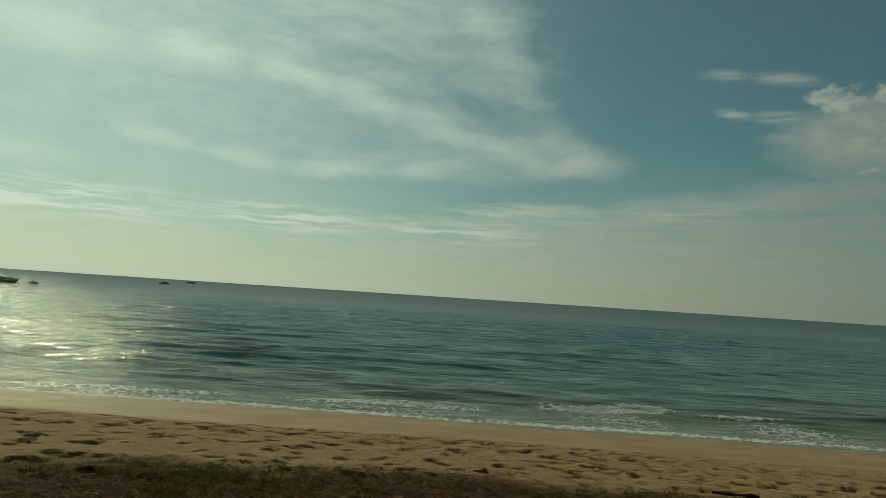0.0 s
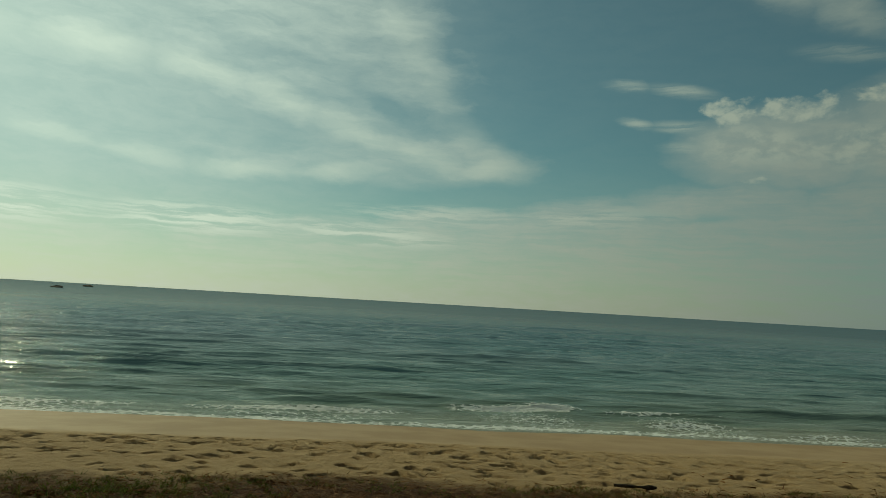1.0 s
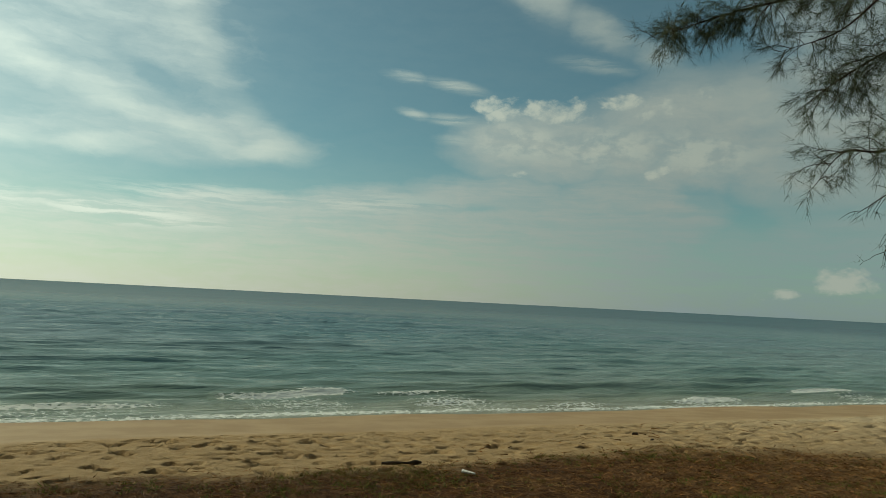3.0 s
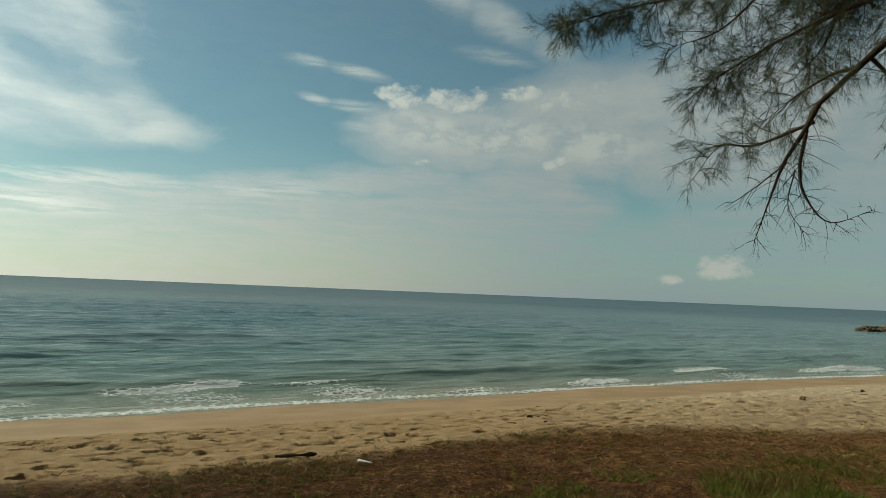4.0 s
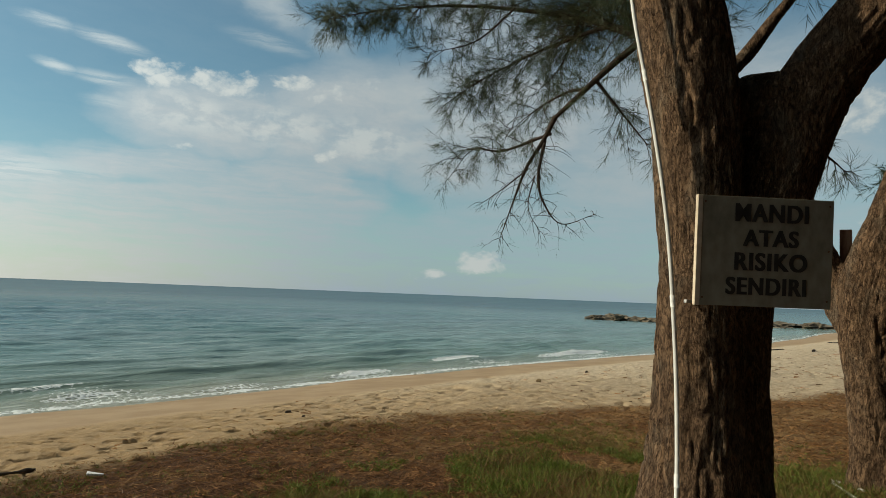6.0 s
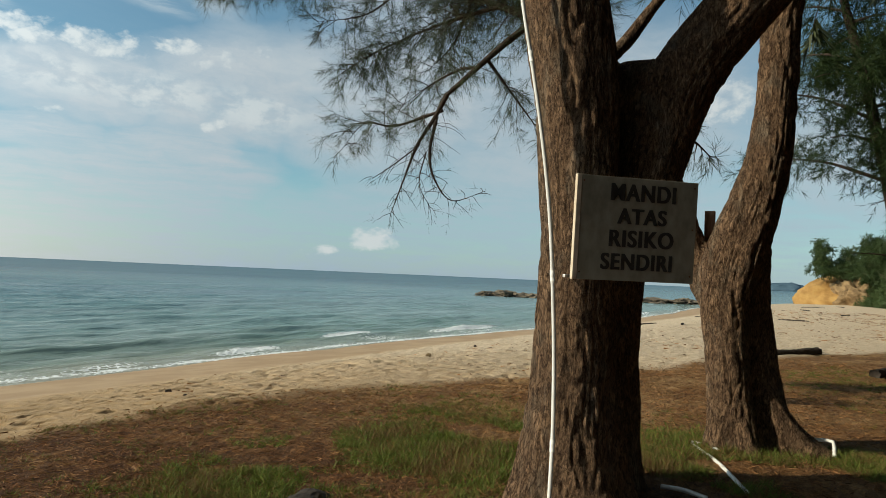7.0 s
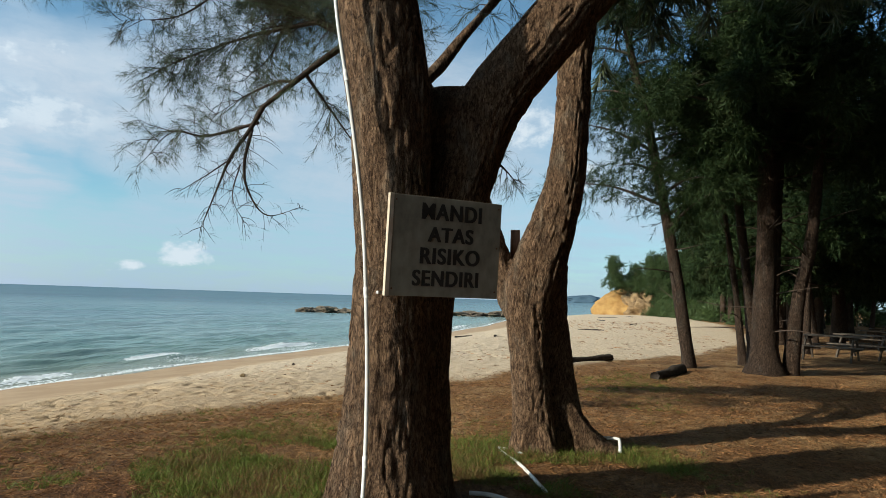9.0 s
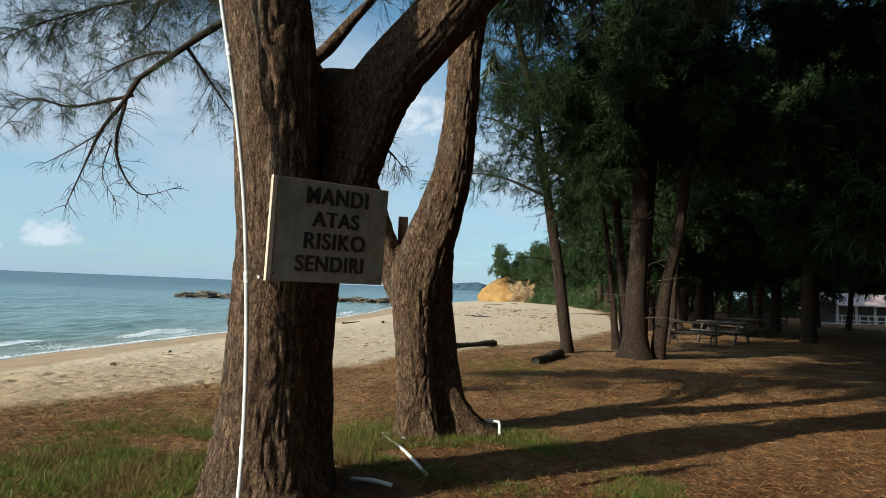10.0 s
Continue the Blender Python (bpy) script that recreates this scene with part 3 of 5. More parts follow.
# ---- needles, twigs and crowns ----
rng = np.random.default_rng(7)


def unit(v):
    return v / (np.linalg.norm(v, axis=-1, keepdims=True) + 1e-9)


def blades(P, D, width):
    """One thin triangle for each root P and reach D."""
    side = unit(np.cross(D, rng.normal(size=D.shape))) * (np.asarray(width).reshape(-1, 1) / 2)
    V = np.stack([P - side, P + side, P + D], 1).reshape(-1, 3)
    return V, np.arange(len(V)).reshape(-1, 3)


def needle_tufts(P, D, count, reach, width, spread=0.55, droop=0.25):
    """count needles along and around each short shoot that starts at P and runs D."""
    n = len(P)
    t = rng.uniform(0.0, 1.0, (n, count, 1))
    roots = P[:, None] + D[:, None] * t
    way = unit(unit(D)[:, None] + spread * rng.normal(size=(n, count, 3)) + np.array((0, 0, -droop)))
    ln = reach * rng.uniform(0.55, 1.15, (n, count, 1))
    return blades(roots.reshape(-1, 3), (way * ln).reshape(-1, 3), np.full(n * count, width))


def boughs(limbs, per_metre, length, shoots, seed, count=16, reach=0.16, width=0.004, shoot=0.3, droop=0.35, twig_r=0.006, start=0.0, lift=0.2, twigs=True):
    """Side twigs on limbs (rows x, y, z, radius), with needle shoots on them: tubes for the wood, arrays for the needles."""
    r = np.random.default_rng(seed)
    wood, roots, ways = [], [], []
    for limb in limbs:
        C, run = spline(limb, 0.12)
        for s in r.uniform(start * run[-1], run[-1], max(1, int(per_metre * run[-1] * (1 - start)))):
            p = np.array([np.interp(s, run, C[:, k]) for k in range(3)])
            k = min(np.searchsorted(run, s), len(C) - 1)
            ahead = unit(C[k, :3] - C[max(k - 1, 0), :3])
            d = unit(ahead * r.uniform(0.1, 0.9) + r.normal(size=3) * 0.75 + np.array((0, 0, lift)))
            L = length * r.uniform(0.45, 1.1) * (1.0 - 0.45 * s / run[-1])
            pts, q = [], p.copy()
            for i in range(6):
                pts.append((*q, twig_r * (1 - i / 6.5)))
                q = q + d * L / 5
                d = unit(d + np.array((0, 0, -droop * r.uniform(0.3, 1.2))) * 0.5 + r.normal(size=3) * 0.16)
            if twigs:
                wood.append(tube(pts, 4, L / 5, cap=False))
            T = np.array(pts)[:, :3]
            f = r.uniform(0.75, 5.0, shoots)
            k = np.minimum(f.astype(int), 4)
            step = T[k + 1] - T[k]
            roots.append(T[k] + step * (f - k)[:, None])
            ways.append(unit(unit(step) + r.normal(size=(shoots, 3)) * 0.6 + np.array((0, 0, -droop * 0.6))) * (shoot * r.uniform(0.4, 1.1, (shoots, 1))))
    nv, nf = needle_tufts(np.vstack(roots), np.vstack(ways), count, reach, width)
    return wood, nv, nf


# ---- ground and sea ----
SEA = -0.9


def shore(x):
    return np.interp(x, [-400, -8, 5, 12, 18, 25, 32, 48, 62, 75, 92, 101, 107, 114, 130, 5000], [13.4, 13.4, 13.1, 12.7, 12.4, 11.7, 10.7, 9.4, 8.8, 9.2, 8.0, 4.5, -1.0, -9.0, -40, -900])


def litter_edge(x):
    return np.interp(x, [-400, -4, -1, 5.5, 8, 10.5, 14.0, 17, 22, 33, 60, 400], [5.2, 5.4, 6.2, 6.1, 5.3, 3.5, 1.9, 0.2, -3.0, -7.6, -11, -14])


def ground_height(x, y):
    s = shore(x) - y
    z = np.interp(s, [-60, -12, 0, 3.3, 7.2, 12, 16], [-4.5, -2.2, SEA, -0.57, -0.12, 0.0, 0.0])
    dry = np.clip((s - 2.6) / 1.2, 0, 1)
    z = z + dry * 0.10 * (fbm(x * 0.45, y * 0.45, 0, 3) - 0.5)
    z = z + dry * 0.02 * (fbm(x * 3.0, y * 3.0, 0, 5) - 0.5)
    z = z + np.clip((litter_edge(x) - y) / 0.8, 0, 1) * 0.05 * (fbm(x * 6.0, y * 6.0, 0, 15, 3) - 0.5)
    z = z + np.clip((s - 3.3) / 0.7, 0, 1) * np.clip((y - litter_edge(x)) / 0.8 + 1, 0, 1) * 0.04 * (fbm(x * 5.5, y * 5.5, 0, 19, 2) - 0.5)
    z = z + (1 - dry) * 0.05 * (fbm(x * 0.35, y * 0.15, 0, 8, 2) - 0.5)
    # low heap of dug sand
    z = z + 0.09 * np.exp(-(((x - 11.3) / 1.5) ** 2 + ((y - 7.0) / 0.9) ** 2)) * (0.4 + 1.2 * fbm(x * 2.5, y * 2.5, 0, 13))
    return z


def polar(az, rad):
    """A fan or ring of quads around the origin: x, y and faces."""
    A, R = np.meshgrid(np.radians(az), rad, indexing="ij")
    x, y = np.sin(A) * R, np.cos(A) * R
    n, m = A.shape
    i, j = np.meshgrid(np.arange(n - 1), np.arange(m - 1), indexing="ij")
    F = np.stack([i * m + j, i * m + j + 1, (i + 1) * m + j + 1, (i + 1) * m + j], -1).reshape(-1, 4)
    return x, y, F[:, ::-1]


def make_ground():
    az = np.concatenate([np.arange(-180, -40, 5.0), np.arange(-40, 124, 0.27), np.arange(124, 178, 5.0), [180.0]])
    rad = np.concatenate([[0.0, 0.6, 1.2], np.arange(1.8, 5.0, 0.05), np.arange(5.0, 13.0, 0.036), np.arange(13.0, 15.5, 0.05), 15.5 * 1.013 ** np.arange(1, 150), [120, 140, 170, 220, 300, 450, 700, 1200, 2200, 4500]])
    rad = np.unique(rad)
    x, y, F = polar(az, rad)
    z = ground_height(x, y)
    # trodden sand: prints along and across the beach
    r = np.random.default_rng(21)
    prints = []
    for _ in range(125):
        px, py = r.uniform(-9, 30), r.uniform(0.0, 1.0)
        py = litter_edge(px) + 0.1 + (9.7 - litter_edge(px)) * py ** 0.85
        head = r.choice([0.0, math.pi]) + r.normal() * 0.45
        for k in range(r.integers(6, 18)):
            side = 0.11 * (1 if k % 2 else -1)
            qx, qy = px - math.sin(head) * side, py + math.cos(head) * side
            prints.append((qx, qy, head + r.normal() * 0.2, r.uniform(0.085, 0.12), r.uniform(0.045, 0.065), r.uniform(0.026, 0.05)))
            px, py, head = px + math.cos(head) * 0.58, py + math.sin(head) * 0.58, head + r.normal() * 0.1
    for _ in range(900):
        px = r.uniform(-9, 34)
        py = r.uniform(litter_edge(px) - 0.3, 9.6)
        prints.append((px, py, r.uniform(0, 3.14), r.uniform(0.07, 0.13), r.uniform(0.05, 0.08), r.uniform(0.015, 0.04)))
    for px, py, head, la, lb, deep in prints:
        if py > shore(px) - 3.25 or py < litter_edge(px) - 0.6:
            continue
        pr, pa = math.hypot(px, py), math.degrees(math.atan2(px, py))
        i0, i1 = np.searchsorted(az, pa - 0.5 / pr * 57), np.searchsorted(az, pa + 0.5 / pr * 57)
        j0, j1 = np.searchsorted(rad, pr - 0.5), np.searchsorted(rad, pr + 0.5)
        sx, sy = x[i0:i1, j0:j1] - px, y[i0:i1, j0:j1] - py
        a, b = sx * math.cos(head) + sy * math.sin(head), -sx * math.sin(head) + sy * math.cos(head)
        d = (a / la) ** 2 + (b / lb) ** 2
        z[i0:i1, j0:j1] += -2.0 * deep * np.exp(-d**4) + 0.2 * deep * np.exp(-((np.sqrt(d) - 1.3) ** 2) / 0.08)
    s = shore(x) - y
    wob = 0.7 * (fbm(x * 0.8, y * 0.8, 0, 31) - 0.5)
    litter = np.clip((litter_edge(x) - y) / 1.3 + 0.5 + wob, 0, 1)
    wet = np.clip((3.5 - s + 0.35 * (fbm(x * 0.5, y * 0.5, 0, 33) - 0.5)) / 0.5, 0, 1)
    golden = np.clip((x - 4.0) / 4.0, 0, 1)
    me = array_mesh("ground", np.stack([x, y, z], -1).reshape(-1, 3), F, GROUND, True, {"litter": litter, "wet": wet, "golden": golden})
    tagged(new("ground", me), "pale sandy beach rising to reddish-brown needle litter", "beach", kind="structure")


def make_water():
    az = np.concatenate([np.arange(-89, -40, 1.5), np.arange(-40, 99, 0.25), [100, 103]])
    rad = np.concatenate([np.arange(8.5, 34.0, 0.075), 34.0 * 1.0045 ** np.arange(0, 284), [125, 135, 150, 170, 200, 250, 330, 450, 650, 1000, 1700, 2800, 4600]])
    x, y, F = polar(az, rad)
    v = y - shore(x)
    fade = np.clip(1 - (np.hypot(x, y) - 60) / 60, 0, 1)
    bend = 1.6 * (fbm(x * 0.07, y * 0.05, 0, 41, 3) - 0.5) * 2
    ph = (v + bend) / (3.9 + 0.03 * np.clip(v, 0, 60))
    crest = (0.5 + 0.5 * np.sin(2 * np.pi * ph + 0.5)) ** 3
    group = np.clip(fbm(x * 0.07, v * 0.16, 0, 43, 3) * 2.4 - 0.75, 0, 1.2)
    h = 0.10 * (crest**1.5 - 0.2) * group * np.clip(v / 3.5, 0, 1)
    for step, tall, seed, sheer in ((1.7, 0.075, 44, 0.05), (1.05, 0.045, 45, -0.06), (2.6, 0.085, 46, 0.02), (0.75, 0.03, 47, 0.04), (1.35, 0.055, 48, -0.03)):
        p2 = (v + 0.6 * bend + sheer * x + 0.7 * vnoise(x * 0.25, v * 0.3, 0, seed + 60)) / step
        grp = np.clip(fbm(x * 0.13, v * 0.6, 0, seed, 3) * 3.4 - 1.25, 0, 1.1)
        wave = 0.5 + 0.5 * np.sin(2 * np.pi * p2 + 0.5 * np.sin(2 * np.pi * p2))
        h = h + tall * (wave ** 7 - 0.2) * grp * np.clip(v / 3.0, 0, 1)
    for k, (lx, a) in enumerate(((1.9, 0.018), (1.2, 0.012), (0.8, 0.008))):
        t = 0.5 * (k - 1)
        h = h + a * np.sin(2 * np.pi * (y * math.cos(t) + x * math.sin(t)) / lx + 5 * vnoise(x * 0.3, y * 0.3, 0, 50 + k)) * np.clip(v / 2.0, 0, 1)
    # small breakers close in: from x to x, metres off the edge, height
    wob = 0.5 * (fbm(x * 0.35, 0.5, 0, 47, 3) - 0.5)
    foam = 0.0
    for x0, x1, off, top in ((2.2, 5.9, 2.9, 0.20), (5.9, 9.5, 3.0, 0.12), (-8.5, -3.5, 1.2, 0.10), (-3.5, 1.6, 1.5, 0.12), (6.2, 8.6, 1.3, 0.12), (9.0, 11.6, 0.8, 0.10), (13.2, 16.6, 1.1, 0.14), (19.8, 23.5, 2.9, 0.17), (25.0, 31.5, 1.9, 0.20), (36.0, 44.0, 1.6, 0.16), (52, 60, 1.5, 0.14), (-11.5, -7.5, 7.9, 0.08), (16, 26, 5.6, 0.16), (30, 38, 6.2, 0.18)):
        u = np.clip((x - x0) / (x1 - x0), 0, 1)
        along = np.sin(np.pi * u) ** 0.7 * (0.55 + 0.6 * fbm(x * 1.3, off, 0, 55, 3))
        d = v - off - wob - 0.5 * (u - 0.5)
        h = h + 0.8 * top * along * np.exp(-(np.where(d > 0, d / 0.65, d / 0.22)) ** 2)
        if off < 4:
            curl = 1.4 * along * np.exp(-(((d + 0.17) / 0.2) ** 2)) * np.clip(top * 8 - 0.35, 0, 1)
            spent = 0.30 * np.sin(np.pi * u) * np.clip(1.2 - 1.2 * np.abs(v - off * 0.45) / (off * 0.55), 0, 1)
            foam = np.maximum(foam, np.maximum(curl, spent))
    wash = np.exp(-(((v - 0.22 - 0.5 * (fbm(x * 0.4, 0.5, 0, 51, 2) - 0.5)) / 0.2) ** 2)) * (0.3 + 0.65 * fbm(x * 0.9, 1.5, 0, 53, 3))
    foam = np.maximum(foam, wash)
    z = SEA + h * fade
    me = array_mesh("water", np.stack([x, y, z], -1).reshape(-1, 3), F, WATER, True, {"offshore": np.clip(v, 0, 4000), "foam": foam})
    tagged(new("water", me), "calm turquoise sea with small breaking waves", "sea", kind="structure")


make_ground()
make_water()

# ---- the two big trees by the camera ----


def merged_trunk(stems, mat, voxel=0.012, flare=0.09):
    """Stems (rows, bark depth, seed) grown together into one skin, with furrowed bark along each stem."""
    V, F, D = joined([tube(rows, 48, 0.05) for rows, amp, seed in stems])
    tmp = new("trunk_core", array_mesh("trunk_core", V, F))
    grow = tmp.modifiers.new("merge", "REMESH")
    grow.mode, grow.voxel_size = "VOXEL", voxel
    ease = tmp.modifiers.new("ease", "SMOOTH")
    ease.factor, ease.iterations = 0.5, 26
    me = bpy.data.meshes.new_from_object(tmp.evaluated_get(bpy.context.evaluated_depsgraph_get()))
    old = tmp.data
    bpy.data.objects.remove(tmp)
    bpy.data.meshes.remove(old)
    n = len(me.vertices)
    P, N = np.empty(n * 3, np.float32), np.empty(n * 3, np.float32)
    me.vertices.foreach_get("co", P)
    me.vertices.foreach_get("normal", N)
    P, N = P.reshape(-1, 3).astype(float), N.reshape(-1, 3).astype(float)
    best, push, deep = np.full(n, 1e9), np.zeros(n), np.zeros(n)
    for rows, amp, seed in stems:
        C, run = spline(rows, 0.05)
        gap = np.empty(n)
        near = np.empty(n, int)
        for a in range(0, n, 8000):
            d2 = ((P[a:a + 8000, None] - C[None, :, :3]) ** 2).sum(-1) - C[None, :, 3] ** 2
            near[a:a + 8000] = d2.argmin(1)
            gap[a:a + 8000] = d2.min(1)
        off = P - C[near, :3]
        T = unit(np.gradient(C[:, :3], axis=0))[near]
        along = (off * T).sum(1)
        off = off - T * along[:, None]
        p, d = bark_relief(seed, amp, 23, 6.0)(off[:, 0], off[:, 1] + 0.7 * off[:, 2], run[near] + along, None, None)
        m = gap < best
        best[m], push[m], deep[m] = gap[m], p[m], d[m]
    ang = np.arctan2(P[:, 1], P[:, 0])
    push += flare * np.exp(-np.maximum(P[:, 2], 0) / 0.25) * (0.5 + 0.5 * np.cos(ang * 5 + 1.0))
    me.vertices.foreach_set("co", np.ascontiguousarray(P + N * push[:, None], np.float32).ravel())
    at = me.attributes.new("deep", "FLOAT", "POINT")
    at.data.foreach_set("value", np.ascontiguousarray(deep, np.float32))
    me.name = "trunk"
    me.materials.clear()
    me.materials.append(mat)
    me.update()
    me.polygons.foreach_set("use_smooth", np.full(len(me.polygons), True))
    return me


def tree_parts(tree, stems, limbs, crown, mats, near=True, high=()):
    """Meshes of a tree: each stem a mesh, the boughs and the crown one mesh each."""
    if near:
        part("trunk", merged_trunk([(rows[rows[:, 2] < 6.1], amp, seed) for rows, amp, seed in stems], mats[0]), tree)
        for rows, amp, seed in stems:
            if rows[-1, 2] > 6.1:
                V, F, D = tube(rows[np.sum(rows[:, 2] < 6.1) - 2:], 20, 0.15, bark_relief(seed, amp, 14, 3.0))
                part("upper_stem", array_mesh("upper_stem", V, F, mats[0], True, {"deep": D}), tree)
    else:
        for rows, amp, seed in stems:
            V, F, D = tube(rows, 18, 0.12, bark_relief(seed, amp, 14, 3.0, (0.3, 3, 0.06)))
            part("trunk", array_mesh("trunk", V, F, mats[0], True, {"deep": D}), tree)
    wood = [tube(rows, 5, 0.2) for rows in (high if near else limbs)]
    if near:
        for rows in limbs:
            V, F, D = tube(rows, 10, 0.06, bark_relief(len(rows), 0.002, 60, 12))
            part("bough", array_mesh("bough", V, F, mats[1], True, {"deep": D}), tree)
    nv, nf = [], []
    k = 0
    for args in crown:
        w, v, f = boughs(**args)
        wood += w
        nv.append(v)
        nf.append(f + k)
        k += len(v)
    if wood:
        V, F, D = joined(wood)
        tagged(part("fine_wood", array_mesh("fine_wood", V, F, mats[1], True, {"deep": D * 0}), tree), kind="stuff")
    if nv:
        tagged(part("crown", array_mesh("crown", np.vstack(nv), np.vstack(nf), mats[2], False), tree), kind="stuff")


def shade_canopy(starts, n, reach, seed, low=8.2):
    """Long rising limbs from points high on the stems, kept high over the ground and out of view, to block light."""
    r = np.random.default_rng(seed)
    out = []
    while len(out) < n:
        p = np.array(starts[r.integers(len(starts))])
        a, L = r.uniform(0, 2 * np.pi), reach * r.uniform(0.5, 1.0)
        q = p + (math.cos(a) * L, math.sin(a) * L, r.uniform(-0.2, 1.2))
        if q[1] > 6.5 or q[2] < max(low, 4.3 + 0.45 * math.hypot(q[0], q[1])):
            continue
        m = p * 0.5 + q * 0.5 + (r.normal() * 0.2, r.normal() * 0.2, 0.25)
        out.append(np.array([(*p, 0.07), (*m, 0.045), (*q, 0.012)]))
    return out


def forked_tree():
    tree = thing("casuarina_tree", "big forked casuarina with furrowed brown bark", "tree", (4.83, 1.08, 0))
    o = np.array((4.83, 1.08, 0, 0))
    a = np.array([(4.80, 1.18, -0.25, 0.46), (4.80, 1.18, 0.17, 0.38), (4.80, 1.18, 0.73, 0.305), (4.80, 1.18, 1.11, 0.28), (4.80, 1.18, 1.49, 0.268), (4.80, 1.18, 1.88, 0.262), (4.80, 1.19, 2.27, 0.268), (4.79, 1.21, 2.66, 0.282), (4.78, 1.26, 3.05, 0.295),
                  (4.76, 1.32, 3.44, 0.295), (4.73, 1.40, 3.9, 0.285), (4.70, 1.48, 4.45, 0.265), (4.62, 1.65, 6.0, 0.22), (4.5, 1.9, 8.0, 0.18), (4.4, 2.1, 11.0, 0.13), (4.3, 2.2, 14.0, 0.08), (4.3, 2.2, 17.5, 0.03)]) - o
    b = np.array([(4.90, 0.96, -0.25, 0.33), (4.87, 0.98, 0.16, 0.27), (4.87, 0.98, 0.73, 0.245), (4.87, 0.98, 1.11, 0.232), (4.87, 0.98, 1.5, 0.24), (4.88, 0.93, 1.81, 0.26), (4.90, 0.84, 2.1, 0.285), (4.92, 0.75, 2.38, 0.275), (4.95, 0.60, 2.75, 0.25), (4.98, 0.37, 3.1, 0.235),
                  (5.0, 0.04, 3.51, 0.225), (5.01, -0.34, 3.95, 0.21), (4.99, -0.77, 4.4, 0.195), (5.0, -1.6, 5.2, 0.165), (5.1, -2.6, 6.3, 0.13), (5.2, -3.6, 7.8, 0.11), (5.3, -4.2, 10.5, 0.08), (5.4, -4.5, 14.0, 0.03)]) - o
    back = np.array([(5.05, 1.30, 2.95, 0.075), (5.45, 1.09, 3.30, 0.056), (5.55, 0.89, 3.6, 0.05), (5.6, 0.72, 3.83, 0.046), (5.9, 0.2, 4.6, 0.05), (6.3, -0.5, 5.6, 0.03)]) - o
    fork = np.array([(4.84, 1.30, 2.65, 0.18), (4.88, 1.12, 2.72, 0.25), (4.96, 0.86, 2.74, 0.28), (4.98, 0.62, 2.78, 0.24), (4.99, 0.42, 2.88, 0.17)]) - o
    web = np.array([(4.92, 1.0, 1.4, 0.18), (4.94, 0.96, 1.9, 0.24), (4.96, 0.90, 2.4, 0.28), (4.96, 0.88, 2.7, 0.2)]) - o
    for rows in (b, fork, web):
        eye = np.array((0.26, -0.21, 1.5)) - o[:3]
        rows[:, :3] = eye + (rows[:, :3] - eye) * 1.085
        rows[:, 3] *= 1.065
    up = [[(4.6, 1.7, 6.2, 0.1), (5.4, 2.6, 7.6, 0.06), (6.2, 3.8, 8.6, 0.02)], [(4.5, 1.9, 7.6, 0.09), (3.6, 2.4, 8.6, 0.05), (2.6, 2.8, 9.2, 0.02)], [(5.0, -1.6, 5.2, 0.09), (5.8, -2.2, 6.2, 0.05), (6.9, -2.8, 6.7, 0.02)],
          [(5.05, -2.2, 5.9, 0.08), (4.3, -3.2, 6.9, 0.05), (3.6, -4.2, 7.2, 0.02)], [(5.2, -3.4, 7.4, 0.06), (6.0, -4.4, 8.3, 0.04), (7.0, -5.2, 8.6, 0.02)], [(4.45, 2.0, 9.0, 0.06), (5.3, 1.2, 10.0, 0.03), (6.2, 0.6, 10.4, 0.02)]]
    up = [np.array(u) - o for u in up]
    tuft = np.array([(5.2, 0.9, 2.6, 0.03), (5.7, 0.72, 2.62, 0.02), (5.98, 0.6, 2.66, 0.012), (6.05, 0.44, 2.5, 0.004)]) - o
    up.append(tuft)
    # unseen crown overhead, made dense to keep sun and sky off the grove
    high = [c - o for c in shade_canopy([(4.5, 1.9, 8.0), (4.4, 2.1, 9.3), (4.4, 2.1, 10.8), (4.35, 2.15, 12.2), (4.3, 2.2, 13.6), (4.3, 2.2, 15.2), (5.1, -2.6, 6.3), (5.2, -3.5, 7.6), (5.3, -4.0, 9.4), (5.35, -4.3, 11.4), (5.4, -4.4, 13.0)], 120, 5.6, 71)]
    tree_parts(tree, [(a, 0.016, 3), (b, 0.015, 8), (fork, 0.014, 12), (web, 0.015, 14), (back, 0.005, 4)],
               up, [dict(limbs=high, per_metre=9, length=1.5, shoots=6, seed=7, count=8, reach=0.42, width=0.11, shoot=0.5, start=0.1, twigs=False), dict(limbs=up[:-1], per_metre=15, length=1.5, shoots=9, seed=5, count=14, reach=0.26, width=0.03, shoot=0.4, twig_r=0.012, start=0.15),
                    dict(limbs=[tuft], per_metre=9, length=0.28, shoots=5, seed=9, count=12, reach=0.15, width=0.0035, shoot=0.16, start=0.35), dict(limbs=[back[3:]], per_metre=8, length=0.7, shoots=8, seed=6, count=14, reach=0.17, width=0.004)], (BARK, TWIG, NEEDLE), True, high)


